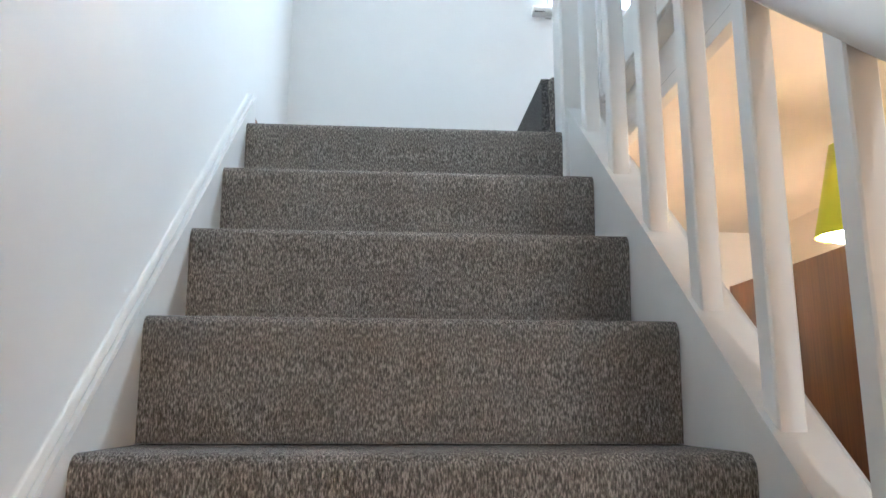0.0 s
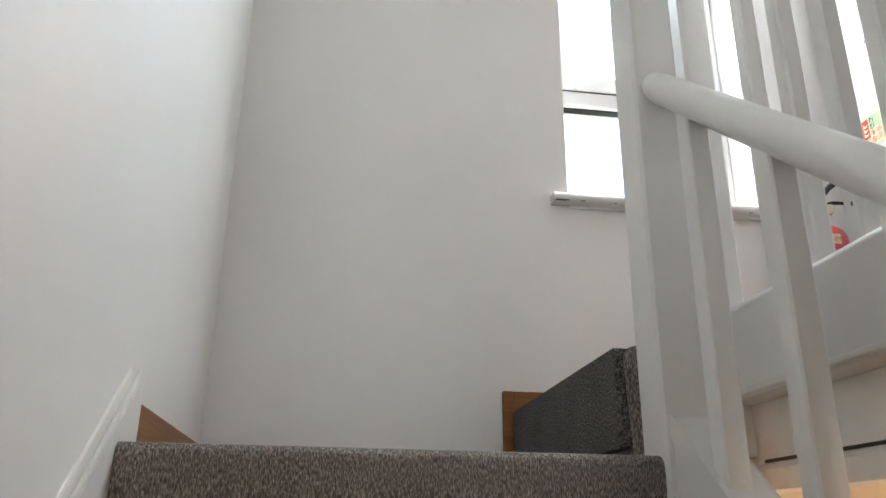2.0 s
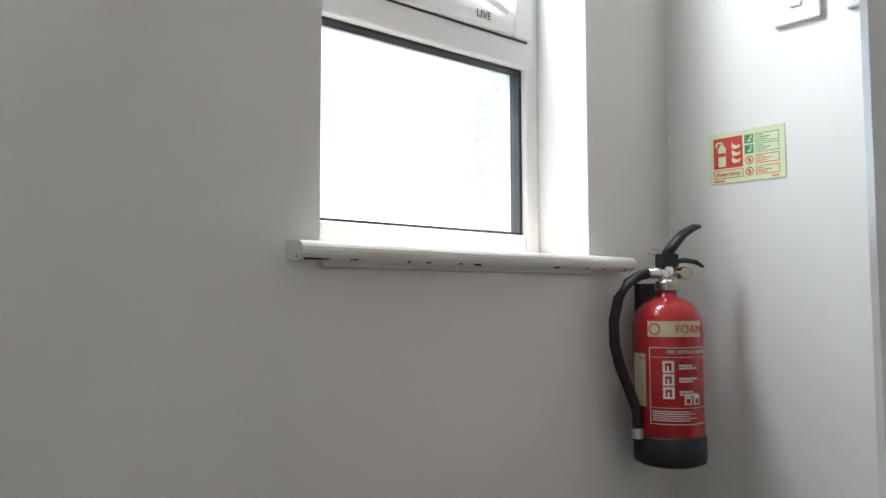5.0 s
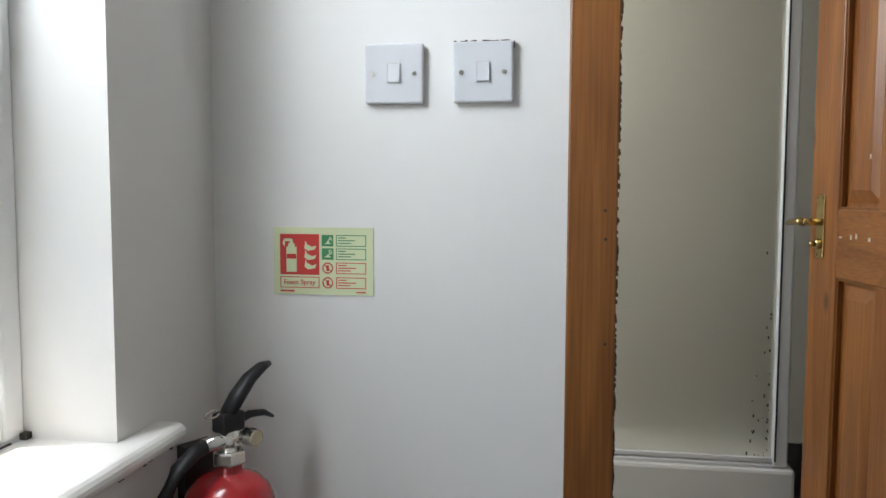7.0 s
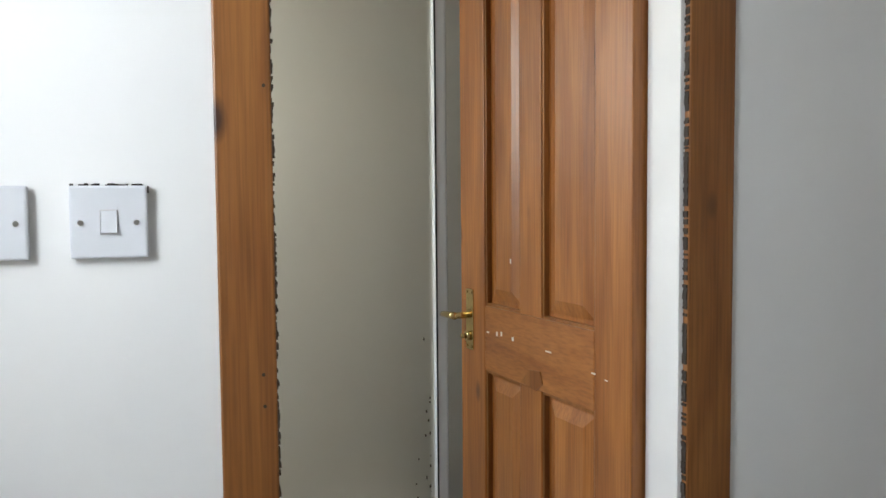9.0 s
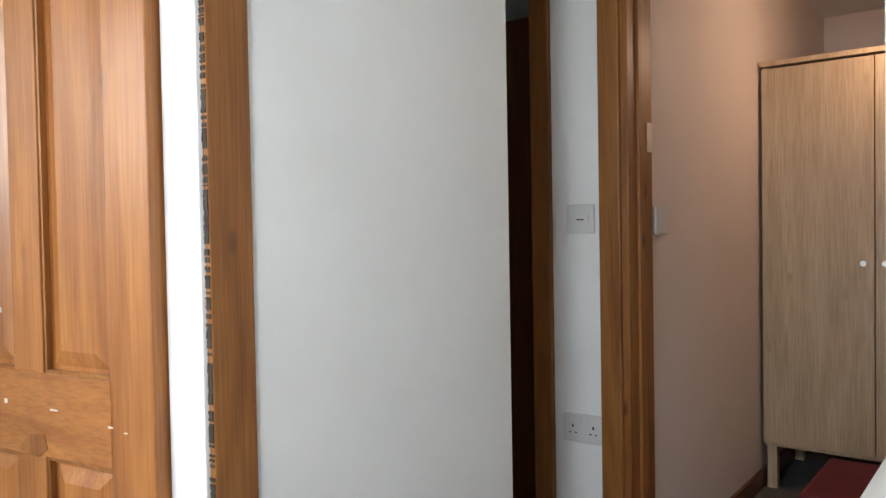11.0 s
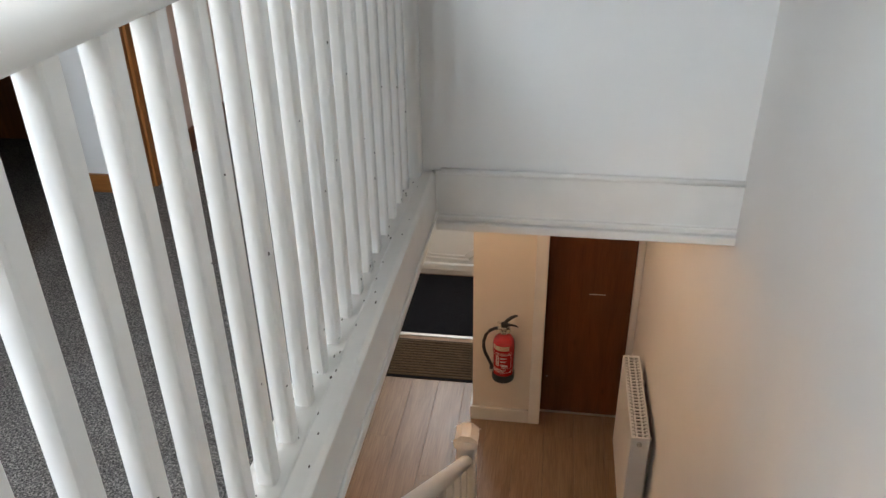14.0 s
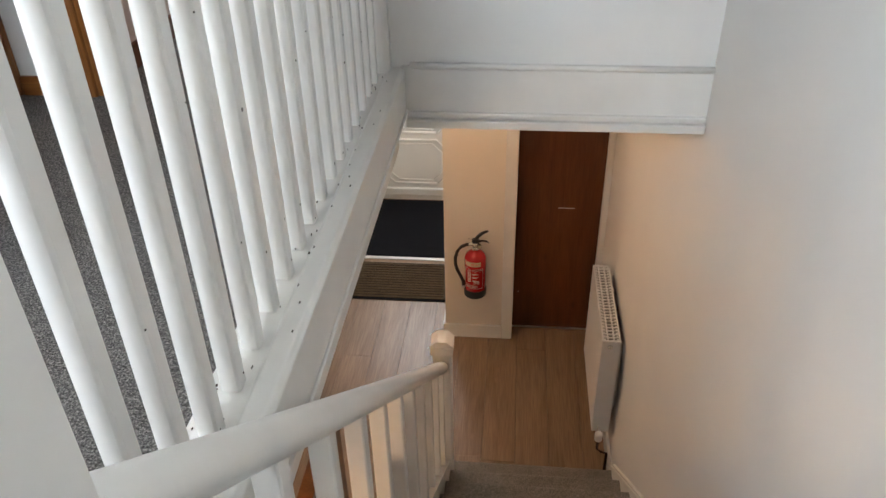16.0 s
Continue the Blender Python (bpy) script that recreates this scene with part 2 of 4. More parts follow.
def finish(bm, material, bevel=0.0, smooth=False, seg=2):
    if bevel:
        bmesh.ops.bevel(bm, geom=[e for e in bm.edges if e.calc_face_angle(0) > 0.5], offset=bevel, segments=seg, affect='EDGES', profile=0.5)
    bmesh.ops.recalc_face_normals(bm, faces=bm.faces)
    me = bpy.data.meshes.new("mesh")
    for f in bm.faces:
        f.smooth = smooth
    bm.to_mesh(me)
    bm.free()
    me.materials.append(material)
    return me


def part(name, bm, material, parent, label="", bevel=0.0, smooth=False):
    """One mesh object under a thing or a part; the bmesh is in world metres."""
    at = ORIGIN[parent]
    bmesh.ops.translate(bm, vec=-at, verts=bm.verts)
    me = finish(bm, material, bevel, smooth)
    me.name = name
    ob = new(name, me)
    ob.parent = parent
    ORIGIN[ob] = at
    return tagged(ob, label)


def solo(name, bm, material, label, category, kind="", at=(0, 0, 0), bevel=0.0, smooth=False, group=""):
    bmesh.ops.translate(bm, vec=-Vector(at), verts=bm.verts)
    me = finish(bm, material, bevel, smooth)
    me.name = name
    ob = new(name, me)
    ob.location = at
    ORIGIN[ob] = Vector(at)
    return tagged(ob, label, category, group, kind)


def twin(ob, shift):
    """Another part on the same mesh, moved by shift."""
    o = new(ob.name.split(".")[0], ob.data)
    o.parent = ob.parent
    o.location = Vector(ob.location) + Vector(shift)
    ORIGIN[o] = ORIGIN[ob]
    return o


def add_box(bm, x0, x1, y0, y1, z0, z1, m=None):
    r = bmesh.ops.create_cube(bm, size=1.0)
    for v in r["verts"]:
        v.co = Vector((x0 + (v.co.x + .5) * (x1 - x0), y0 + (v.co.y + .5) * (y1 - y0), z0 + (v.co.z + .5) * (z1 - z0)))
        if m:
            v.co = m @ v.co
    return bm


def box(*a, m=None):
    return add_box(bmesh.new(), *a, m=m)


def boxes(*rows):
    bm = bmesh.new()
    for r in rows:
        add_box(bm, *r)
    return bm


def add_prism(bm, pts, axis, a, b):
    """A polygon of two coordinates drawn out along an axis from a to b."""
    def at(p, c):
        return {"x": (c, p[0], p[1]), "y": (p[0], c, p[1]), "z": (p[0], p[1], c)}[axis]
    va = [bm.verts.new(at(p, a)) for p in pts]
    vb = [bm.verts.new(at(p, b)) for p in pts]
    n = len(pts)
    bm.faces.new(va)
    bm.faces.new(vb[::-1])
    for i in range(n):
        bm.faces.new((va[i], va[(i + 1) % n], vb[(i + 1) % n], vb[i]))
    return bm


def prism(pts, axis, a, b):
    return add_prism(bmesh.new(), pts, axis, a, b)


def add_tube(bm, path, radius, n=12, flat=1.0):
    rings = []
    for i, p in enumerate(path):
        p = Vector(p)
        d = (Vector(path[min(i + 1, len(path) - 1)]) - Vector(path[max(i - 1, 0)])).normalized()
        u = d.cross(Vector((0, 0, 1)) if abs(d.z) < 0.9 else Vector((0, 1, 0))).normalized()
        w = d.cross(u)
        rad = radius[i] if isinstance(radius, (list, tuple)) else radius
        rings.append([bm.verts.new(p + rad * (math.cos(2 * math.pi * k / n) * u + flat * math.sin(2 * math.pi * k / n) * w)) for k in range(n)])
    for a, b in zip(rings, rings[1:]):
        for k in range(n):
            bm.faces.new((a[k], a[(k + 1) % n], b[(k + 1) % n], b[k]))
    bm.faces.new(rings[0][::-1])
    bm.faces.new(rings[-1])
    return bm


def tube(path, radius, n=12, flat=1.0):
    return add_tube(bmesh.new(), path, radius, n, flat)


def lathe(profile, cx, cy, n=40):
    bm = bmesh.new()
    rings = [[bm.verts.new((cx + r * math.cos(2 * math.pi * k / n), cy + r * math.sin(2 * math.pi * k / n), z)) for k in range(n)] for r, z in profile]
    for a, b in zip(rings, rings[1:]):
        for k in range(n):
            bm.faces.new((a[k], a[(k + 1) % n], b[(k + 1) % n], b[k]))
    bm.faces.new(rings[0][::-1])
    bm.faces.new(rings[-1])
    return bm


def text_mesh(words, size, m):
    cu = bpy.data.curves.new("words", 'FONT')
    cu.body, cu.size, cu.extrude, cu.align_x = words, size, 0.0004, 'CENTER'
    tmp = new("words", cu)
    me = bpy.data.meshes.new_from_object(tmp)
    bm = bmesh.new()
    bm.from_mesh(me)
    bmesh.ops.transform(bm, matrix=m, verts=bm.verts)
    bpy.data.objects.remove(tmp)
    bpy.data.curves.remove(cu)
    bpy.data.meshes.remove(me)
    return bm


# ---- plan ----
XE, YN, LZ, HZ = 1.893, 0.87, 0.19, -2.28
RISE, GO, STEPS = 0.19, 0.225, 12
CZ = 2.56                 # upper ceiling
YB = -2.008               # end wall of the stairwell


HD, HALL = -2.09, Vector((0, -0.30, -0.19))   # hall things are drawn about the datum HD and set down by HALL


def hall_thing(name, at, label, category, kind="", along=0.0):
    ob = thing(name, at, label, category, kind=kind)
    ob.location = Vector(at) + HALL + Vector((0, along, 0))
    return ob


def hall_solo(name, bm, material, label, category, kind="", bevel=0.0, along=0.0):
    ob = solo(name, bm, material, label, category, kind, bevel=bevel)
    ob.location = HALL + Vector((0, along, 0))
    return ob


def wall(name, bm, label, material=None):
    return solo(name, bm, material or PAINT, label, "wall", "structure")


wall("wall_west", box(-0.12, 0, -5.8, 1.16, HZ - 0.1, CZ), "white painted plaster wall beside the stairs")
# the opening at x 2.35 to 2.95 is unseen, added for the bathroom fill
wall("wall_north", boxes((0, 0.985, YN, 1.16, HZ, CZ), (1.605, 3.6, YN, 1.16, HZ, LZ + 0.7), (1.605, 2.35, YN, 1.16, LZ + 0.7, CZ), (2.95, 3.6, YN, 1.16, LZ + 0.7, CZ), (2.35, 2.95, YN, 1.16, 2.1, CZ),
                         (0.985, 1.605, YN, 1.16, HZ, 0.80), (0.985, 1.605, YN, 1.16, 1.98, CZ)), "white painted wall with a deep window opening")
wall("wall_east", boxes((XE, 1.99, 0.302, YN, LZ, CZ), (XE, 1.99, -1.27, -0.492, LZ, CZ), (XE, 1.99, -0.492, 0.302, 2.22, CZ)), "white painted partition wall along the landing")
wall("wall_south", boxes((1.918, 2.088, -1.95, -1.83, LZ, CZ), (2.16, 3.6, -1.95, -1.83, 2.22, CZ), (1.084, 1.918, -1.95, -1.83, 2.24, CZ), (2.088, 2.16, -1.95, -1.83, 2.22, CZ)), "white painted wall at the end of the landing")
wall("wall_stair_end", boxes((0, 0.95, YB - 0.085, YB, 0.235, 1.6), (0.95, 1.10, YB - 0.085, YB - 0.001, LZ, 1.055)), "white painted wall at the end of the stairwell")
wall("wall_bulkhead", boxes((0, 1.090, -1.42, -1.29, 1.052, CZ), (0, 1.083, YB - .085, -1.42, 1.055, 1.15), (0.985, 1.083, YB - .085, -1.42, 1.15, CZ)), "white boxed-in bulkhead over the stairwell")
wall("wall_bedroom_east", box(1.846, 1.94, -4.6, -2.0, LZ, CZ), "pale pink bedroom wall", PINK)
wall("wall_bedroom_south", box(-0.12, 1.94, -4.7, -4.6, LZ, CZ), "pale pink bedroom wall", PINK)
wall("wall_passage_south", box(1.94, 3.6, -2.4, -2.3, LZ, CZ), "plain painted wall behind the dark door")
wall("wall_far_east", box(3.6, 3.7, -4.7, 1.16, HZ, CZ), "plain painted outer wall")
wall("wall_bath_south", box(1.99, 3.6, -1.27, -1.17, LZ, CZ), "plain painted bathroom wall")
solo("ceiling_upper", box(-0.12, 3.7, -4.7, 1.16, CZ, CZ + 0.1), CEIL, "white painted plaster ceiling", "ceiling", "structure")
solo("ceiling_hall", boxes((0.0, 3.6, -5.75, YB - 0.09, 0.03, 0.10), (0.99, 3.6, YB - 0.09, YN, -0.05, 0.02)), CREAM, "cream painted hall ceiling", "ceiling", "structure")
solo("floor_upper", boxes((0.0, 3.6, -4.6, YB - 0.09, 0.10, LZ), (1.035, 3.6, YB - 0.09, YN, 0.02, LZ), (0.80, 1.035, 0.10, YN, 0.02, LZ)), LANDC, "grey loop-pile carpet on the landing", "floor", "structure")
solo("floor_bath", box(1.97, 3.59, -1.17, YN, LZ, LZ + 0.006), mat("vinyl", (0.42, 0.43, 0.41), 0.4, var=0.06), "pale grey vinyl bathroom floor", "floor", "structure")
# hall
wall("wall_hall_south", boxes((0.63, 1.0, -5.62, -3.73, HZ, 0.03), (0.0, 0.63, -4.05, -3.90, HZ, 0.03)), "cream painted hall wall lit by a warm lamp", CREAM)
wall("wall_hall_east", box(1.80, 1.90, -5.75, YN, HZ, 0.03), "cream painted hall wall", CREAM)
wall("wall_porch", boxes((1.0, 1.80, -5.75, -5.65, HZ, 0.03)), "plain wall round the front door", CREAM)
solo("hall_subfloor", box(0, 1.80, -5.65, YN, HZ - 0.1, HZ - 0.012), DIRT, "dark screed under the floorboards", "floor", "structure")

# ---- stairs ----
stairs = thing("staircase", (0.43, -2.5, HZ), "carpeted straight staircase with white painted strings", "stairs", kind="structure")


def nosing_profile(y, z, depth, rise):
    """Riser and tread of one carpeted step with a soft rounded nose."""
    pts = [(y + depth, z - 0.03), (y + depth, z)]
    r = 0.021
    for k in range(4):
        a = math.pi / 2 + k * math.pi / 6
        pts.append((y + 0.010 + r * math.cos(a), z - r + r * math.sin(a)))
    pts = pts[:6] + [(y + 0.0105 - r, z - 2 * r), (y + 0.018 - r, z - rise), (y + 0.03, z - rise)]
    pts += [(y + 0.03, z - 0.03)]
    return pts


for k in range(STEPS):
    dep = GO + 0.03 if k else 0.865
    bm = prism(nosing_profile(-GO * k, -RISE * k, dep, RISE - 0.002), "x", 0.026, 0.842)
    part("step" if k else "quarter_landing", bm, STAIRC, stairs, smooth=False)
rp = [(0.828 + q[0], q[1]) for q in [(p[0], p[1]) for p in nosing_profile(0, LZ + 0.004, 0.25, RISE)]]
part("top_step", prism(rp, "y", 0.09, YN - 0.002), STAIRC, stairs, "grey carpeted step up to the landing")


def string_pts(y0, y1, up, down):
    return [(y0, RISE / GO * y0 + up), (y1, RISE / GO * y1 + up), (y1, RISE / GO * y1 - down), (y0, max(RISE / GO * y0 - down, HZ))]


part("wall_string", prism(string_pts(-2.52, 0.10, 0.022, 0.30), "x", 0.001, 0.026), GLOSS, stairs, "white gloss wall string", bevel=0.004)
part("string_moulding", prism(string_pts(-2.52, 0.105, 0.032, -0.014), "x", 0.001, 0.018), GLOSS, stairs, bevel=0.004)
part("outer_string", prism(string_pts(-2.30, 0.0, 0.05, 0.28), "x", 0.843, 0.907), GLOSS, stairs, "white gloss outer string", bevel=0.004)
part("string_cap", prism(string_pts(-2.29, -0.004, 0.072, -0.046), "x", 0.838, 0.913), GLOSS, stairs, bevel=0.005)
part("soffit", prism([(-2.2, -2.17), (0.0, -0.31), (0.86, -0.31), (0.86, -0.25), (0.0, -0.25), (-2.2, -2.11)], "x", 0.002, 0.832), CREAM, stairs)

# lower balustrade: newels, mopstick rail, square balusters
bal = thing("stair_balustrade", (0.872, -2.1, HZ), "white painted stair balustrade with square balusters and round handrail", "balustrade")


def chamfered(cx, cy, h, z0, z1, c=0.006):
    pts = [(cx - h, cy - h + c), (cx - h + c, cy - h), (cx + h - c, cy - h), (cx + h, cy - h + c), (cx + h, cy + h - c), (cx + h - c, cy + h), (cx - h + c, cy + h), (cx - h, cy + h - c)]
    return prism(pts, "z", z0, z1)


part("newel_post", chamfered(0.872, 0.026, 0.044, -0.45, 1.12), GLOSS, bal, "tall white top newel post")
nw = part("newel_post", chamfered(0.872, -2.30, 0.042, HZ, -1.165), GLOSS, bal, "white bottom newel post")
cap = bmesh.new()
add_box(cap, 0.822, 0.922, -2.35, -2.25, -1.165, -1.125)
add_prism(cap, [(0.822, -1.125), (0.922, -1.125), (0.892, -1.098), (0.852, -1.098)], "y", -2.345, -2.255)
part("newel_cap", cap, GLOSS, nw, "square faceted newel cap", bevel=0.004)
rail_line = [(0.868, y, 0.668 + RISE / GO * y) for y in (-2.27, -2.22, -1.6, -1.0, -0.4, -0.05, -0.019)]
part("handrail", tube(rail_line, [0.024, 0.028, 0.028, 0.028, 0.028, 0.028, 0.026], 20), GLOSS, bal, "round white mopstick handrail", smooth=True)
y = -0.135
first = None
while y > -2.24:
    zt, zb = 0.65 + RISE / GO * y, 0.062 + RISE / GO * y
    if first is None:
        first = part("baluster", chamfered(0.870, y, 0.0185, zb - 0.02, zt, 0.003), GLOSS, bal)
        y0 = y
    else:
        twin(first, (0, y - y0, RISE / GO * (y - y0)))
    y -= 0.2

# landing balustrade
lb = thing("landing_balustrade", (0.98, -0.9, LZ), "white painted landing balustrade with close square balusters, paint chipped", "balustrade")
SX = 0.938
part("base_rail", prism([(SX, 0.08), (SX, 0.218), (SX + 0.01, 0.228), (SX + 0.045, 0.228), (SX + 0.05, 0.222), (SX + 0.11, 0.222), (SX + 0.118, 0.228), (SX + 0.125, 0.218), (SX + 0.125, 0.08)], "y", YB + 0.002, -0.006), GLOSS, lb, "white boxed string with chipped edges", bevel=0.003)
part("string_bead", boxes((SX - 0.008, SX, YB + 0.002, -0.02, 0.083, 0.093),), GLOSS, lb, bevel=0.003)
part("ceiling_trim", prism([(SX + 0.045, 0.079), (SX + 0.045, -0.012), (SX + 0.030, -0.022), (SX + 0.030, -0.052), (SX + 0.051, -0.056), (SX + 0.051, 0.079)], "y", YB + 0.002, -0.006), GLOSS, lb, "white moulded trim under the boxed string")
part("trim_gap", box(SX + 0.043, SX + 0.0452, YB + 0.002, -0.03, -0.011, -0.006), CHIP, lb, "dark cracked joint in the trim")
part("half_post", chamfered(0.967, 0.02, 0.030, 0.0, 1.06), GLOSS, lb)
part("handrail", tube([(1.010, yy, 1.038) for yy in (0.0, -0.05, -0.5, -1.0, -1.24, -1.288)], 0.028, 20, 0.95), GLOSS, lb, "round white landing handrail with chipped paint", smooth=True)
first = part("baluster", chamfered(1.018, -0.09, 0.0160, 0.224, 1.030, 0.004), GLOSS, lb)
bals = [-0.09 - 0.1 * k for k in range(19)]
for yy in bals[1:]:
    twin(first, (random.uniform(-.001, .001), yy - bals[0], 0))
part("wall_post", chamfered(1.0, YB + 0.022, 0.022, 0.2, 1.053), GLOSS, lb)
ch = bmesh.new()
rng = random.Random(4)
for yy in bals:
    for _ in range(2):
        zz = 0.232 + rng.random() ** 3 * 0.7
        yo = yy + rng.uniform(-.014, .014)
        add_box(ch, 1.0014, 1.0026, yo - .0015, yo + .0015, zz, zz + rng.uniform(.002, .006))
    for _ in range(4):
        xo, yo = rng.uniform(SX + .012, SX + .11), yy + rng.uniform(-.05, .05)
        add_box(ch, xo, xo + rng.uniform(.001, .003), yo, yo + rng.uniform(.002, .008), 0.2270, 0.2295)
    for _ in range(1):
        xo, yo = rng.uniform(1.003, 1.013), yy + rng.uniform(-.05, .05)
        add_box(ch, xo, xo + rng.uniform(.001, .003), yo, yo + rng.uniform(.002, .006), 1.0635, 1.0650)
tagged(part("paint_chips", ch, CHIP, lb, "dark chips in the white paint"), kind="stuff")

# fascia at the end of the stairwell
fas = thing("stairwell_fascia", (0.45, YB, 0.06), "white moulded fascia board across the stairwell end", "trim", kind="structure")
part("board", box(0, SX - 0.001, YB - 0.04, YB + 0.010, 0.050, 0.236), GLOSS, fas)
part("top_bead", tube([(0.001, YB + 0.012, 0.238), (SX - 0.02, YB + 0.012, 0.238)], 0.010, 10), GLOSS, fas, smooth=True)
part("lower_moulding", boxes((0.001, SX - .002, YB, YB + 0.022, 0.072, 0.088), (0.001, SX - .002, YB, YB + 0.030, 0.036, 0.064)), GLOSS, fas, bevel=0.004)

# ---- skirting ----
sk = thing("baseboard_landing", (1.3, YN, LZ), "stained pine skirting board", "baseboard", kind="structure")
part("board", boxes((0.80, XE, YN - 0.016, YN, LZ, 0.245), (0.772, 0.80, YN - 0.016, YN, 0.0, 0.245)), PINE_X, sk, bevel=0.003)
part("board", box(0.03, 0.772, YN - 0.016, YN, 0.0, 0.07), PINE_X, sk, bevel=0.003)
part("board", box(0.0, 0.016, 0.11, YN - 0.017, 0.0, 0.075), PINE_Y, sk, bevel=0.003)
part("board", box(XE - 0.016, XE, 0.304, YN - 0.017, LZ, 0.262), PINE_Y, sk, bevel=0.003)
part("board", box(XE - 0.016, XE, -1.27, -0.494, LZ, 0.262), PINE_Y, sk, bevel=0.003)
part("board", box(1.92, 2.086, -1.83, -1.815, LZ, 0.25), PINE_X, sk, bevel=0.003)
part("board", box(1.83, 1.846, -4.6, -2.01, LZ, 0.27), DARKW, sk, "dark stained bedroom skirting", bevel=0.003)

# ---- stair window ----
win = thing("window_1", (1.295, 1.03, 0.835), "white plastic casement window with a clear pane", "window", kind="structure")
x0, x1 = 0.985, 1.605
part("window_frame", boxes((x0, x0 + .040, 1.0, 1.07, .838, 1.98), (x1 - .040, x1, 1.0, 1.07, .838, 1.98), (x0 + .04, x1 - .04, 1.0, 1.07, .838, .885), (x0 + .04, x1 - .04, 1.0, 1.07, 1.94, 1.98)), PVC, win, bevel=0.005)
part("transom", box(x0 + .02, x1 - .02, 0.996, 1.07, 1.238, 1.30), PVC, win, bevel=0.006)
part("gasket", boxes((x0 + .040, x0 + .046, 1.012, 1.04, .885, 1.238), (x1 - .048, x1 - .040, 1.012, 1.04, .885, 1.238), (x0 + .046, x1 - .048, 1.012, 1.04, .885, .891), (x0 + .046, x1 - .048, 1.012, 1.04, 1.232, 1.238)), GASKET, win, "black rubber glazing seal")
sash = part("sash", boxes((x0 + .03, x0 + .085, .985, 1.05, 1.296, 1.96), (x1 - .085, x1 - .03, .985, 1.05, 1.296, 1.96), (x0 + .085, x1 - .085, .985, 1.05, 1.296, 1.352), (x0 + .085, x1 - .085, .985, 1.05, 1.90, 1.96)), PVC, win, "white top-hung opening sash", bevel=0.007)
part("seal_line", boxes((x0 + .04, x1 - .04, .9935, .9965, 1.291, 1.295),), GASKET, sash)
for a, b in ((0.888, 1.232), (1.35, 1.902)):
    g = part("pane", box(x0 + .042, x1 - .042, 1.030, 1.034, a, b), GLASS, win)
    g.visible_shadow = False
sill_pts = [(1.0, .808), (1.0, .836)] + [(0.838 + .014 * math.cos(math.pi / 2 + k * math.pi / 8), .822 + .014 * math.sin(math.pi / 2 + k * math.pi / 8)) for k in range(9)]
part("window_sill", boxes((x0, x1, YN - .01, 1.0, .801, .8355),), GLOSS, win)
sl = part("sill_nosing", prism([(p[0] if p[0] < .9 else YN - 0.001, p[1]) for p in sill_pts], "x", 0.930, 1.70), GLOSS, win, "white bullnosed window board with chipped paint", smooth=False)
cb = bmesh.new()
for _ in range(18):
    xx = 0.93 + rng.random() ** 2 * .75
    add_box(cb, xx, xx + rng.uniform(.003, .014), 0.8290, 0.833, .8085 + rng.random() * .002, .8095 + rng.uniform(.002, .004))
for _ in range(6):
    xx = 0.929 + rng.random() * .003
    yy = rng.uniform(.84, .866)
    add_box(cb, xx, xx + .003, yy, yy + .003, .812, .812 + rng.uniform(.002, .006))
tagged(part("paint_chips", cb, CHIP, sl), kind="stuff")
part("caulk_dirt", boxes((x1 - .012, x1 - .001, .990, .9995, .8365, .845), (x0 + .05, x1 - .03, .9965, .9995, .8365, .8385)), DIRT, win)
part("outer_reveal", boxes((x1 - .003, x1 + .12, 1.075, 1.20, .80, 2.0), (x0 - .12, x0 + .003, 1.075, 1.20, .80, 2.0)), STUCCO, win, "rough-cast outer reveal")
part("outer_sill", box(x0 - .05, x1 + .05, 1.07, 1.24, .79, .83), STUCCO, win)
hn = part("sash_handle", tube([(1.345, .984, 1.345), (1.352, .966, 1.345), (1.38, .960, 1.347), (1.42, .960, 1.343), (1.455, .963, 1.336), (1.48, .968, 1.331)], [.012, .011, .009, .0085, .008, .006], 14, .8), PVC, sash, "white lever handle of the sash", smooth=True)
part("screw", tube([(1.372, .9530, 1.347), (1.372, .9505, 1.347)], .004, 12), CHROME, win)
part("safety_mark", text_mesh("LIVE", 0.022, pose(1.43, .984, 1.312, 90, 0, 0)), GASKET, sash)

# ---- bathroom doorway ----
dw = thing("door_frame_1", (XE, -0.09, LZ), "stained pine door casing with a white painted lining", "door frame", kind="structure")
part("casing", box(XE - .006, XE + .012, 0.228, 0.302, LZ, 2.30), PINE, dw, "knotty stained pine casing", bevel=0.003)
part("casing", box(XE - .006, XE + .012, -0.492, -0.408, LZ, 2.30), PINE, dw, "knotty stained pine casing", bevel=0.003)
part("casing", box(XE - .006, XE + .012, -0.408, 0.228, 2.22, 2.30), PINE_Y, dw, bevel=0.003)
part("lining", boxes((XE + .012, 1.995, 0.228, 0.302, LZ, 2.22), (XE + .006, 1.995, -0.492, -0.399, LZ, 2.22), (XE + .012, 1.995, -0.399, 0.228, 2.20, 2.22)), GLOSS, dw, bevel=0.002)
gap = bmesh.new()
zz = LZ
while zz < 2.2:
    h = rng.uniform(.002, .006)
    if rng.random() < .75:
        add_box(gap, XE - .0045, XE + .010, -0.4085, -0.4085 + rng.uniform(.0008, .003), zz, zz + h)
    if rng.random() < .7:
        add_box(gap, XE - .0045, XE + .010, 0.2282 - rng.uniform(.0008, .0035), 0.2285, zz, zz + h)
    zz += h
part("ragged_joint", gap, CHIP, dw, "ragged dark joint of torn paint")
nb = bmesh.new()
for yy, z_ in ((.245, 1.089), (.246, 1.132), (.238, 1.517), (.243, .93)):
    add_tube(nb, [(XE - .0070, yy, z_), (XE - .0050, yy, z_)], .0025, 8)
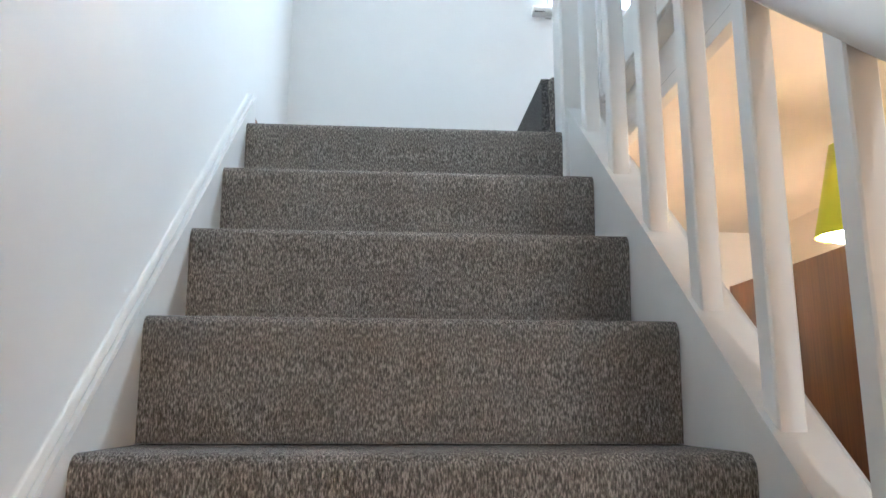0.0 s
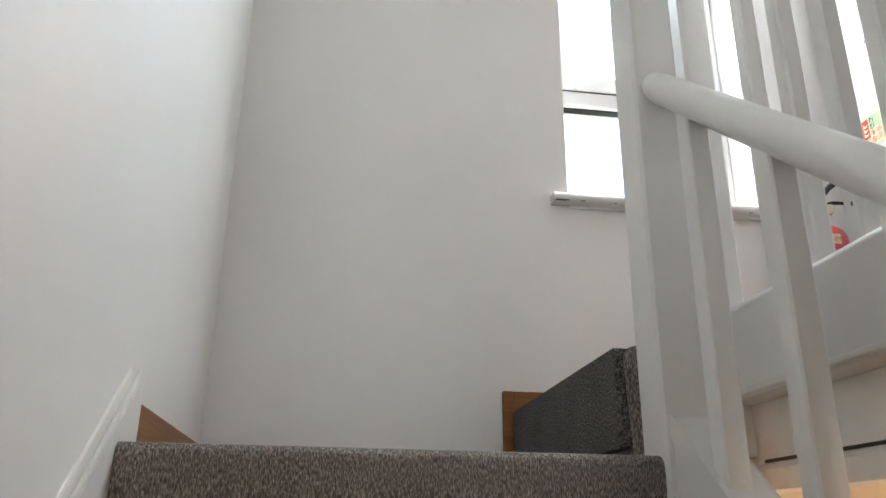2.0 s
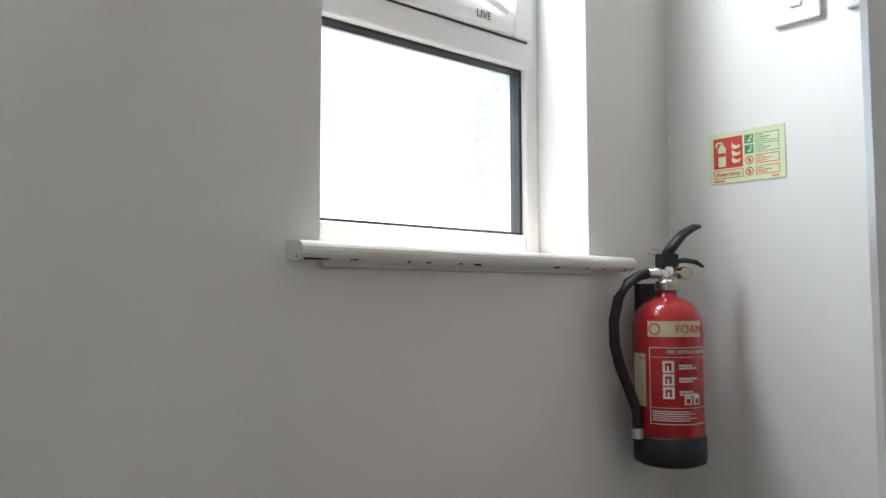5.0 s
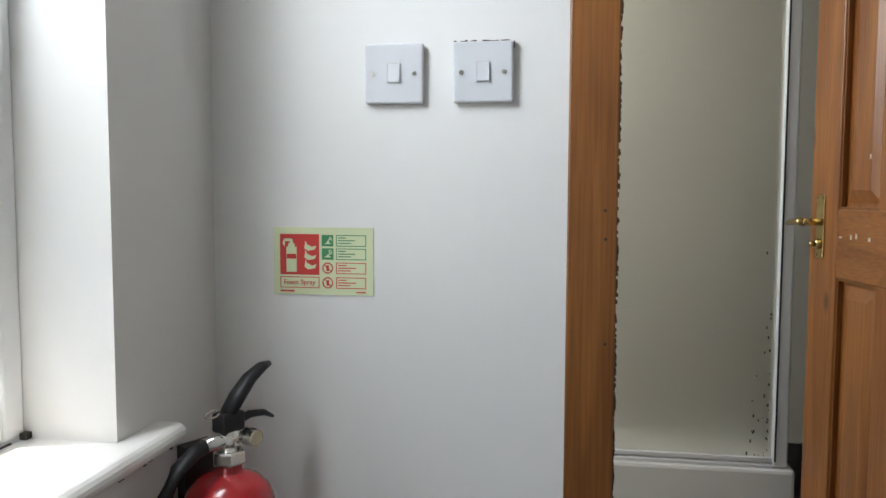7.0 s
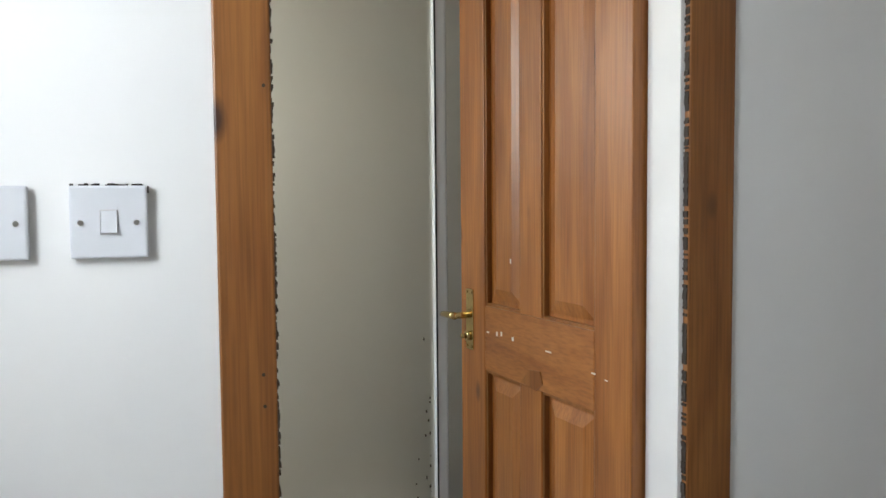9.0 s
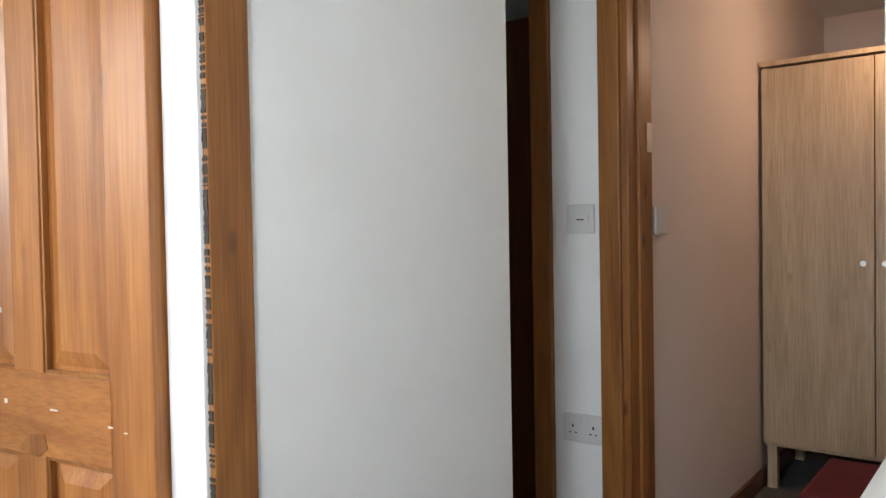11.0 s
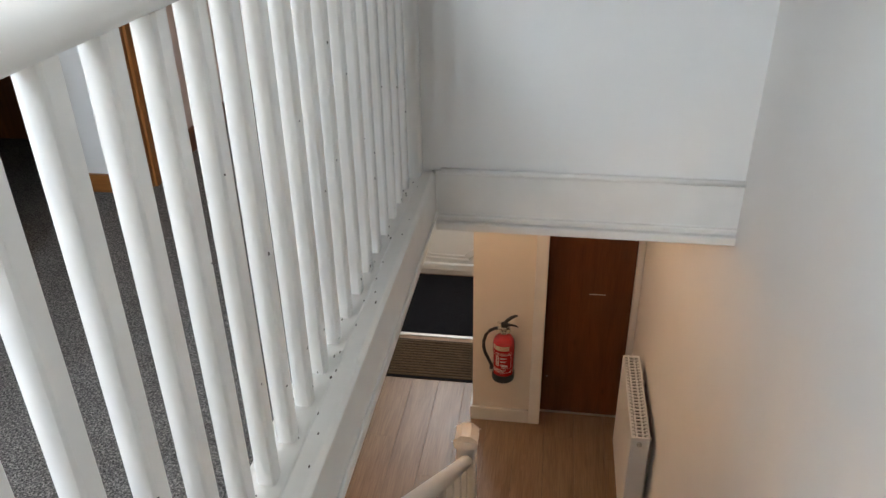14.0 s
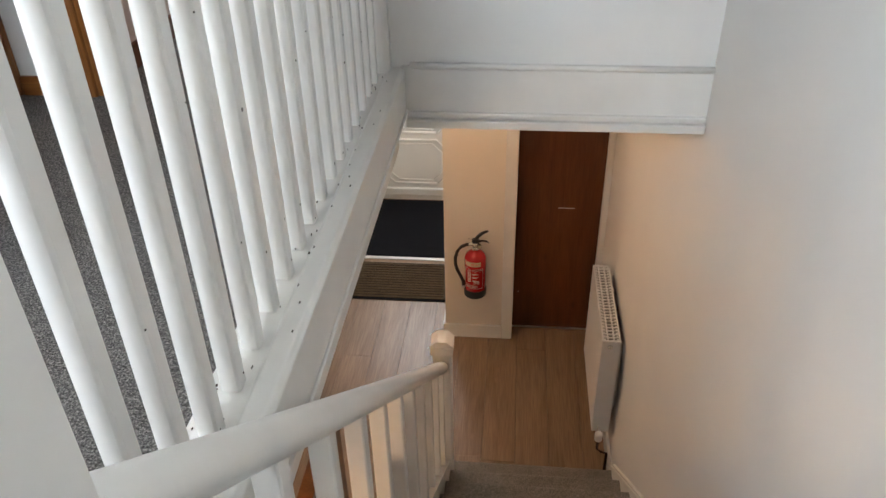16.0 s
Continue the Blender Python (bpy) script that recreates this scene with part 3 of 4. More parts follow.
part("nail_hole", nb, CHIP, dw)

DM = Matrix.Translation((1.995, -0.372, LZ)) @ Matrix.Rotation(radians(9.4), 4, 'Z')
door = thing("door_1", (1.995, -0.372, LZ), "worn waxed pine four-panel door standing open", "door", kind="structure")


def dpart(name, bm, material, parent, label="", bevel=0.0, smooth=False):
    bmesh.ops.transform(bm, matrix=DM, verts=bm.verts)
    return part(name, bm, material, parent, label, bevel, smooth)


W, H = 0.64, 1.98
for a, b in ((0, .105), (.52, W)):
    dpart("stile", box(a, b, -.04, 0, 0, H), DOORP, door, bevel=0.003)
for a, b in ((0, .20), (.785, .935), (H - .11, H)):
    dpart("rail", box(.1052, .5198, -.04, -.0004, a, b), DOORP_X, door, bevel=0.002)
for z0, z1 in ((.2002, .7848), (.9352, H - .1102)):
    dpart("muntin", box(.282, .365, -.04, -.0006, z0, z1), DOORP, door, bevel=0.002)
    for a, b in ((.1052, .2818), (.3652, .5198)):
        bm = bmesh.new()
        add_box(bm, a, b, -.028, -.016, z0, z1)
        # raised field with sloped margins
        i = .028
        lo = [bm.verts.new((x, -.016, z)) for x, z in ((a + .014, z0 + .014), (b - .014, z0 + .014), (b - .014, z1 - .014), (a + .014, z1 - .014))]
        hi = [bm.verts.new((x, -.006, z)) for x, z in ((a + .014 + i, z0 + .014 + i), (b - .014 - i, z0 + .014 + i), (b - .014 - i, z1 - .014 - i), (a + .014 + i, z1 - .014 - i))]
        bm.faces.new(hi)
        for k in range(4):
            bm.faces.new((lo[k], lo[(k + 1) % 4], hi[(k + 1) % 4], hi[k]))
        dpart("panel", bm, DOORP, door)
        bm = bmesh.new()
        for r in ((a, a + .006, z0, z1), (b - .006, b, z0, z1)):
            add_box(bm, r[0], r[1], -.017, -.004, r[2], r[3])
        for r in ((a + .006, b - .006, z0, z0 + .006), (a + .006, b - .006, z1 - .006, z1)):
            add_box(bm, r[0], r[1], -.017, -.004, r[2], r[3])
        dpart("bead", bm, PINE, door)
hd = dpart("door_handle", box(.572, .607, 0, .004, .822, .968), BRASS, door, "worn brass lever handle on a plate", bevel=0.0015)
dpart("lever", add_tube(tube([(.592, .004, .905), (.592, .045, .905)], .008, 12), [(.585, .045, .905), (.60, .047, .906), (.650, .044, .903), (.667, .040, .900)], [.009, .009, .007, .006], 12), BRASS, hd, smooth=True)
dpart("thumb_turn", add_tube(tube([(.590, .004, .855), (.590, .013, .855)], .012, 16), [(.590, .013, .855), (.590, .026, .855)], .006, 10), BRASS, hd, smooth=True)
sc = bmesh.new()
for x_, z_ in ((.578, .96), (.601, .96), (.578, .83), (.601, .83)):
    add_tube(sc, [(x_, .004, z_), (x_, .0055, z_)], .003, 8)
dpart("screw", sc, BRASS, hd)
dm = bmesh.new()
for x_, z_, w_, h_ in ((.50, .873, .01, .004), (.46, .872, .006, .010), (.44, .875, .006, .010), (.39, .872, .008, .008), (.245, .87, .020, .003), (.10, .855, .012, .003), (.065, .85, .008, .002), (.40, 1.04, .004, .01)):
    add_box(dm, x_, x_ + w_, -.0005, .0006, z_, z_ + h_)
dpart("scuff", dm, PRINT, door, "pale scuff marks")
dpart("gouge", prism([(.36, .79), (.30, .782), (.275, .80), (.285, .826), (.325, .822)], "y", -.001, .0012), PINE, door, "dark gouge in the lock rail")
dpart("hinge", boxes((-.004, .002, -.03, .006, 1.70, 1.79), (-.004, .002, -.03, .006, .18, .27)), BRASS, door)

# ---- bathroom ----
sh = thing("shower_enclosure", (2.77, 0.2, LZ), "framed frosted glass shower screen on a raised tray", "shower")
pn = part("glass_panel", box(2.765, 2.771, -0.235, 0.84, 0.475, 2.1), FROST, sh)
pn.visible_shadow = False
part("corner_post", box(2.752, 2.79, -0.272, -0.236, 0.455, 2.12), PVC, sh, "white corner post", bevel=0.005)
part("post_seal", box(2.7505, 2.753, -0.243, -0.239, 0.47, 2.12), GASKET, sh)
part("bottom_track", boxes((2.752, 2.782, -0.236, 0.84, 0.452, 0.462), (2.757, 2.779, -0.236, 0.84, 0.466, 0.478)), PVC, sh, bevel=0.002)
part("tray", boxes((2.74, 3.58, -0.29, 0.86, LZ + .16, LZ + .262), (2.76, 3.56, -0.27, 0.86, LZ + .006, LZ + .16)), TRAY, sh, bevel=0.010)
part("tray_panel", boxes((2.745, 2.757, -0.28, 0.86, LZ + .01, LZ + .15)), TRAY, sh, bevel=0.003)
part("wet_wall", boxes((2.98, 3.0, -1.1, 0.86, LZ + .26, 2.4), (2.79, 2.98, 0.84, 0.86, LZ + .26, 2.4)), WET, sh, "beige shower wall board")
part("screen_frame", boxes((2.757, 2.779, .835, .853, 0.478, 2.1), (2.757, 2.779, -.236, .84, 2.1, 2.12)), PVC, sh)
ml = bmesh.new()
for _ in range(34):
    z_ = 0.48 + rng.random() ** 3 * 0.6
    yy = -0.225 + rng.random() ** 2 * .05
    s = rng.uniform(.001, .0035)
    add_box(ml, 2.7625, 2.7655, yy, yy + s, z_, z_ + s * rng.uniform(1, 3))
tagged(part("mould", ml, DIRT, sh, "dark mould specks"), kind="stuff")
ba = thing("wash_basin", (3.2, -0.75, LZ), "white ceramic wash basin", "basin")
part("bowl", lathe([(.06, .55), (.10, .62), (.2, .72), (.23, .80), (.22, .815), (.18, .79), (.08, .72)], 3.2, -0.75, 32), TRAY, ba, smooth=True)
part("pedestal", lathe([(.10, LZ), (.08, .3), (.07, .55)], 3.2, -0.75, 24), TRAY, ba, smooth=True)

# ---- wall fittings on the landing ----


def light_switch(yc, zc, label):
    s = thing("light_switch", (XE, yc, zc), label, "switch", "landing light switches")
    part("plate", box(XE - .012, XE - .001, yc - .0455, yc + .0455, zc - .0455, zc + .0455), SOCK, s, bevel=0.003)
    part("rocker", prism([(XE - .012, zc - .014), (XE - .0162, zc - .014), (XE - .0132, zc + .014), (XE - .012, zc + .014)], "y", yc - .0095, yc + .0095), SOCK, s, bevel=0.001)
    part("rocker_gap", boxes((XE - .0126, XE - .0119, yc - .0105, yc + .0105, zc - .0155, zc + .0155),), GREYP, s)
    for d in (-1, 1):
        part("screw", tube([(XE - .0115, yc + d * .0325, zc - .001), (XE - .0135, yc + d * .0325, zc - .001)], .0035, 12), CHROME, s)
    return s


light_switch(0.568, 1.340, "white plastic rocker light switch on the wall")
s2 = light_switch(0.431, 1.340, "white plastic light switch with dirt along its top edge")
dd = bmesh.new()
for _ in range(22):
    yy = 0.388 + rng.random() * .085
    add_box(dd, XE - .004, XE - .0012, yy, yy + rng.uniform(.003, .009), 1.3852, 1.3868 + rng.random() * .002)
add_box(dd, XE - .010, XE - .002, .3835, .3852, 1.376, 1.385)
part("dirt", dd, CHIP, s2, "dirty crumbs round the plate")

sg = thing("fire_sign", (XE, 0.691, 0.994), "pale green foam spray extinguisher sign on the wall", "sign")
SM = Matrix(((0, 0, -1, XE), (-1, 0, 0, 0.768), (0, 1, 0, 0.994), (0, 0, 0, 1))) @ Matrix.Diagonal((1.07, 1.07, 1, 1))   # sign's own u, v, out


def spart(name, rects, material, level=0, bars=None, label=""):
    bm = bmesh.new()
    d = .0022 + level * .0005
    for u0, u1, v0, v1 in rects:
        add_box(bm, u0, u1, v0, v1, d - .0006, d)
    bmesh.ops.transform(bm, matrix=SM, verts=bm.verts)
    return part(name, bm, material, sg, label)


bm = box(0, .154, 0, .101, .0004, .002)
bmesh.ops.transform(bm, matrix=SM, verts=bm.verts)
part("board", bm, PALE, sg, bevel=0.0004)
spart("red_panel", [(.010, .071, .030, .091)], REDP, 0, label="red panel with an extinguisher symbol")


def outline(u0, u1, v0, v1, t=.0012):
    return [(u0, u1, v0, v0 + t), (u0, u1, v1 - t, v1), (u0, u0 + t, v0 + t, v1 - t), (u1 - t, u1, v0 + t, v1 - t)]


spart("frame", outline(.010, .071, .010, .027), REDP)
for i, v in enumerate((.073, .053)):
    spart("green_panel", [(.075, .093, v, v + .017)], GREENP)
    spart("frame", outline(.097, .143, v, v + .017), GREENP)
    spart("symbol", [(.083, .0865, v + .004, v + .008), (.080, .089, v + .0035, v + .005)], PALE, 1)
    spart("writing", [(.100, .112, v + .012, v + .0135), (.100, .126, v + .008, v + .0095), (.100, .120, v + .004, v + .0055)], GREENP)
for i, v in enumerate((.032, .010)):
    spart("frame", outline(.097, .143, v, v + .017), REDP)
    spart("writing", [(.100, .113, v + .012, v + .0135), (.100, .128, v + .008, v + .0095), (.100, .119, v + .004, v + .0055)], REDP)
    bm = bmesh.new()
    add_tube(bm, [(.084 + .0075 * math.cos(a), v + .0085 + .0075 * math.sin(a), .0024) for a in [k * math.pi / 12 for k in range(25)]], .0009, 6)
    add_box(bm, .0775, .0905, v + .0079, v + .0091, .0018, .0026, m=Matrix.Translation((.084, v + .0085, 0)) @ Matrix.Rotation(radians(-45), 4, 'Z') @ Matrix.Translation((-.084, -v - .0085, 0)))
    bmesh.ops.transform(bm, matrix=SM, verts=bm.verts)
    part("prohibition_ring", bm, REDP, sg)
    spart("symbol", [(.082, .086, v + .004, v + .0125)], REDP)
bm = boxes((.020, .036, .034, .072, .0018, .0028), (.023, .033, .072, .077, .0018, .0028), (.026, .030, .077, .083, .0018, .0028), (.017, .029, .080, .084, .0018, .0028))
add_prism(bm, [(.017, .084), (.014, .077), (.017, .072), (.0185, .078)], "z", .0018, .0028)
for k in range(3):
    v = .038 + k * .014
    add_prism(bm, [(.048, v + .004), (.054, v), (.064, v + .002), (.067, v + .008), (.060, v + .006), (.052, v + .010), (.050, v + .015)], "z", .0018, .0028)
bmesh.ops.transform(bm, matrix=SM, verts=bm.verts)
part("pictogram", bm, PALE, sg, "extinguisher and flame symbols")
spart("band", [(.0205, .0355, .054, .061)], REDP, 2)
for word, u, v, s_, mm in (("Foam Spray", .0405, .0155, .0105, REDP), ("A", .0885, .081, .010, PALE), ("B", .0885, .061, .010, PALE)):
    bm = text_mesh(word, s_, Matrix.Translation((u, v, .0032)))
    bmesh.ops.transform(bm, matrix=SM, verts=bm.verts)
    part("lettering", bm, mm, sg)
spart("maker_bar", [(.010, .032, .004, .0068)], REDP)
spart("maker_bar", [(.128, .142, .004, .006)], REDP)

# ---- fire extinguisher ----


def extinguisher(at, turn, label):
    e = thing("fire_extinguisher", (0, 0, 0), label, "extinguisher", "fire extinguishers")
    R = .076
    part("cylinder", lathe([(R - .004, .035), (R, .042), (R, .30), (R - .003, .322), (R - .012, .343), (R - .028, .358), (R - .048, .367), (.022, .371), (.022, .385)], 0, 0, 48), RED, e, "glossy red steel cylinder", smooth=True)
    part("base_cup", lathe([(R - .012, 0), (R + .001, .006), (R + .003, .014), (R + .003, .062), (R + .0005, .066)], 0, 0, 48), BLACK, e, "black plastic base", smooth=True)
    part("neck_nut", lathe([(.028, .382), (.029, .386), (.029, .400), (.027, .404)], 0, 0, 6), CHROME, e, bevel=0.001)
    vb = tube([(0, 0, .400), (0, 0, .436)], .019, 16)
    add_tube(vb, [(-.046, 0, .421), (.038, 0, .421)], .0125, 14)
    part("valve", vb, CHROME, e, "chromed valve body", smooth=True)
    part("gauge", tube([(.030, -.012, .421), (.030, -.034, .421)], .015, 18), CHROME, e, "round pressure gauge")
    part("gauge_face", tube([(.030, -.0343, .421), (.030, -.0352, .421)], .012, 18), LABEL, e)
    part("handle_block", box(-.020, .024, -.016, .016, .434, .466), BLACK, e, bevel=0.004)
    part("squeeze_lever", tube([(.0, 0, .462), (.020, 0, .487), (.045, 0, .512), (.072, 0, .527), (.088, 0, .530)], [.016, .017, .015, .012, .007], 12, .7), BLACK, e, "curved black top lever", smooth=True)
    part("carry_handle", tube([(.015, 0, .446), (.045, 0, .452), (.075, 0, .448), (.094, 0, .437)], [.010, .010, .009, .005], 10, .6), BLACK, e, smooth=True)
    part("pull_ring", tube([(-.034 + .014 * math.cos(a), -.006, .470 + .006 * math.sin(a)) for a in [k * math.pi / 10 for k in range(21)]], .0018, 6), CHROME, e, "steel safety pin ring", smooth=True)
    hose = [(-.040, 0, .421), (-.066, -.003, .417), (-.098, -.006, .400), (-.124, -.010, .365), (-.138, -.014, .315), (-.138, -.016, .265), (-.126, -.016, .215), (-.104, -.014, .165), (-.084, -.012, .115), (-.0845, -.012, .075)]
    part("hose", tube(hose, .0115, 14), BLACK, e, "black rubber discharge hose", smooth=True)
    part("nozzle_clip", tube([(-.0845, -.012, .082), (-.0845, -.012, .060)], .0135, 14), ALU, e)

    def curved(name, a0, a1, z0, z1, material, d, label=""):
        bm = bmesh.new()
        n = max(3, int((a1 - a0) / 4))
        col = []
        for k in range(n + 1):
            a = radians(a0 - 15 + (a1 - a0) * k / n) - math.pi / 2
            col.append([bm.verts.new(((R + q) * math.cos(a), (R + q) * math.sin(a), z)) for q, z in ((0, z0), (d, z0), (d, z1), (0, z1))])
        for p, q in zip(col, col[1:]):
            for i in range(4):
                bm.faces.new((p[i], p[(i + 1) % 4], q[(i + 1) % 4], q[i]))
        bm.faces.new(col[0])
        bm.faces.new(col[-1][::-1])
        return part(name, bm, material, e, label)

    def wrapped(word, a, z, size, material, d=.0012):
        bm = text_mesh(word, size, Matrix.Identity(4))
        for v in bm.verts:
            t = radians(a - 15) - math.pi / 2 + v.co.x / R
            v.co = Vector(((R + d + v.co.z) * math.cos(t), (R + d + v.co.z) * math.sin(t), z + v.co.y))
        return part("lettering", bm, material, e)

    curved("name_band", -48, 48, .282, .316, LABEL, .0006, "cream label band")
    wrapped("FOAM", 22, .290, .025, REDP)
    rg = bmesh.new()
    for k in range(20):
        t0 = 2 * math.pi * k / 20
        pts = []
        for t in (t0, t0 + 2 * math.pi / 20):
            aa = radians(-51) - math.pi / 2 + .0115 * math.cos(t) / R
            pts.append(((R + .0012) * math.cos(aa), (R + .0012) * math.sin(aa), .299 + .0115 * math.sin(t)))
        add_tube(rg, pts, .0016, 6)
    part("emblem_ring", rg, REDP, e)
    for z0, z1, a0, a1 in ((.258, .2595, -46, 62), (.238, .2388, -46, 62), (.095, .0965, -46, 62), (.130, .1308, -46, 62)):
        curved("rule", a0, a1, z0, z1, PRINT, .0006)
    for a0 in (-46, 61):
        curved("rule", a0, a0 + 1, .0965, .258, PRINT, .0006)
    wrapped("FIRE EXTINGUISHER", 20, .246, .0112, PRINT)
    for k, z in enumerate((.206, .178, .150)):
        curved("picture", -24, -6, z, z + .025, PRINT, .0006)
        curved("figure", -20, -10, z + .004, z + .020, RED, .0011)
        curved("figure", -17, -14, z + .001, z + .015, PRINT, .0016)
        for j in range(2):
            curved("writing", 2, 26 + 9 * ((k + j) % 2), z + .013 - j * .006, z + .017 - j * .006, PRINT, .0006)
    for a0 in (10, 27):
        curved("picture", a0, a0 + 13, .137, .158, PRINT, .0006)
        curved("figure", a0 + 3, a0 + 10, .140, .150, RED, .0011)
    for j in range(5):
        curved("writing", -42, 20 + 12 * (j % 2), .122 - j * .0048, .1238 - j * .0048, PRINT, .0006)
    curved("side_label", -88, -54, .130, .245, LABEL, .0006, "cream inspection label")
    wrapped("Fire", -62, .232, .0105, REDP)
    for j in range(8):
        curved("writing", -85, -60 + 2 * (j % 3), .222 - j * .011, .2235 - j * .011, GREYP, .0011)
    part("bracket", boxes((-.03, .03, R - .004, R + .018, .22, .40),), BLACK, e)
    e.matrix_basis = pose(*at, 0, 0, turn) @ Matrix.Scale(0.89, 4)
    return e


ex = extinguisher((1.738, 0.781, 0.428), -27, "red foam fire extinguisher with black hose hung in the corner")
tw = copy_thing(ex, pose(0.80, -3.645, -1.86, 0, 0, 180))
tagged(tw, "red foam fire extinguisher hung on the hall wall")

# ---- end of the landing ----
df = thing("door_frame_2", (2.1, -1.83, LZ), "knotty stained pine door casing", "door frame", kind="structure")
part("casing", box(2.090, 2.156, -1.845, -1.812, LZ, 2.24), PINE, df, bevel=0.003)
part("lining", box(2.140, 2.158, -2.0, -1.846, LZ, 2.24), PINE, df)
df = thing("door_frame_3", (1.88, -1.83, LZ), "knotty orange pine door frame with a steel keep", "door frame", kind="structure")
part("casing", box(1.850, 1.918, -1.85, -1.810, LZ, 2.26), PINE, df, bevel=0.003)
part("lining", box(1.826, 1.850, -2.0, -1.822, LZ, 2.26), PINE, df, bevel=0.002)
part("stop", box(1.816, 1.826, -1.93, -1.88, LZ, 2.26), PINE, df, bevel=0.002)
part("keep_plate", box(1.822, 1.826, -1.99, -1.955, 1.60, 1.69), ALU, df, bevel=0.001)
part("head", box(1.0, 1.85, -2.0, -1.815, 2.19, 2.26), PINE_X, df, bevel=0.002)
dd2 = thing("door_2", (2.5, -2.2, LZ), "dark brown veneered door, closed", "door", kind="structure")
part("leaf", box(2.1, 2.88, -2.24, -2.2, LZ + .012, 2.17), SAPELE, dd2, bevel=0.003)
part("frame", boxes((2.06, 2.098, -2.28, -2.18, LZ, 2.24), (2.882, 2.94, -2.28, -2.18, LZ, 2.24)), PINE, dd2)


def plate(name, xc, zc, w, label, kind):
    s = thing(name, (xc, -1.83, zc), label, "socket" if kind else "switch")
    part("plate", box(xc - w / 2, xc + w / 2, -1.829, -1.818, zc - .045, zc + .045), GREYP, s, bevel=0.003)
    if kind:
        for d in (-.035, .035):
            part("rocker", box(xc + d * .35 - .008, xc + d * .35 + .008, -1.818, -1.814, zc + .012, zc + .032), GREYP, s, bevel=0.001)
            part("pin_holes", boxes((xc + d - .003, xc + d + .003, -1.8185, -1.8172, zc + .002, zc + .012), (xc + d - .013, xc + d - .006, -1.8185, -1.8172, zc - .016, zc - .012), (xc + d + .006, xc + d + .013, -1.8185, -1.8172, zc - .016, zc - .012)), BLACK, s)
    else:
        part("slot", box(xc - .012, xc + .012, -1.8185, -1.8172, zc - .004, zc), BLACK, s)
        part("rocker", box(xc - .03, xc - .016, -1.818, -1.814, zc - .012, zc + .012), GREYP, s, bevel=0.001)
    return s


plate("switch_plate", 1.985, 1.395, .092, "white plastic switched outlet plate", 0)
plate("wall_socket", 1.984, 0.742, .140, "white plastic double wall socket", 1)
rs = thing("light_switch", (1.846, -2.07, 1.385), "white light switch on the bedroom wall", "switch")
part("plate", box(1.826, 1.8455, -2.118, -2.026, 1.342, 1.432), GREYP, rs, bevel=0.003)
part("rocker", box(1.821, 1.826, -2.085, -2.06, 1.37, 1.402), GREYP, rs, bevel=0.002)

wd = thing("wardrobe", (1.5, -3.5, LZ), "tall pale birch wardrobe on short legs", "wardrobe")
part("side_panel", box(1.812, 1.830, -3.80, -3.26, .38, 2.06), BIRCH, wd, bevel=0.002)
part("side_panel", box(0.95, 0.968, -3.80, -3.26, .38, 2.06), BIRCH, wd, bevel=0.002)
for a, b in ((.95, 1.388), (1.392, 1.830)):
    d = part("door", box(a, b, -3.258, -3.238, .40, 2.05), BIRCH, wd, bevel=0.002)
    part("knob", tube([(1.35 if a < 1 else 1.43, -3.238, 1.2), (1.35 if a < 1 else 1.43, -3.215, 1.2)], .012, 12), ALU, d)
part("top", box(.94, 1.836, -3.81, -3.232, 2.06, 2.082), BIRCH, wd, bevel=0.002)
part("bottom", box(.968, 1.812, -3.80, -3.26, .38, .40), BIRCH, wd)
part("back", box(.968, 1.812, -3.80, -3.79, .40, 2.06), BIRCH, wd)
for x_ in (.98, 1.80):
    for y_ in (-3.78, -3.28):
        part("leg", box(x_ - .02, x_ + .02, y_ - .02, y_ + .02, LZ, .38), BIRCH, wd)
bd = solo("red_blanket_box", box(1.05, 1.55, -3.15, -2.6, LZ, .40), mat("maroon_fabric", (0.14, 0.012, 0.02), 0.9, var=0.15, scale=12, bump=0.3, bscale=120), "dark red fabric-covered box on the bedroom floor", "box", bevel=0.02)

# ---- hall ----
d3 = hall_thing("door_3", (0.3, -3.56, HD), "dark reddish-brown flush hall door, closed", "door", kind="structure")
lf = part("leaf", box(.040, .556, -3.60, -3.556, HD + .008, -0.13), DARKW, d3, bevel=0.002)
part("scratch", boxes((.20, .30, -3.5565, -3.5552, -1.145, -1.141), (.52, .525, -3.5565, -3.5552, -1.8, -1.79)), PRINT, lf)
part("casing", boxes((.558, .630, -3.56, -3.41, HD, -0.06), (0.001, .039, -3.56, -3.52, HD, -0.06), (.0395, .5575, -3.56, -3.52, -.125, -.06)), GLOSS, d3, "cream gloss door casing", bevel=0.006)
part("threshold", box(.041, .557, -3.57, -3.545, HD, HD + .007), ALU, d3)
hs = hall_thing("baseboard_hall", (0.8, -3.43, HD), "cream painted hall skirting board", "baseboard", kind="structure")
part("board", box(.632, 1.015, -3.43, -3.412, HD, HD + .105), GLOSS, hs, bevel=0.004)
part("board", box(1.0, 1.016, -5.1, -3.4305, HD, HD + .105), GLOSS, hs, bevel=0.004)
part("board", box(0.001, .018, -3.51, -2.25, HD, HD + .10), GLOSS, hs, bevel=0.004)

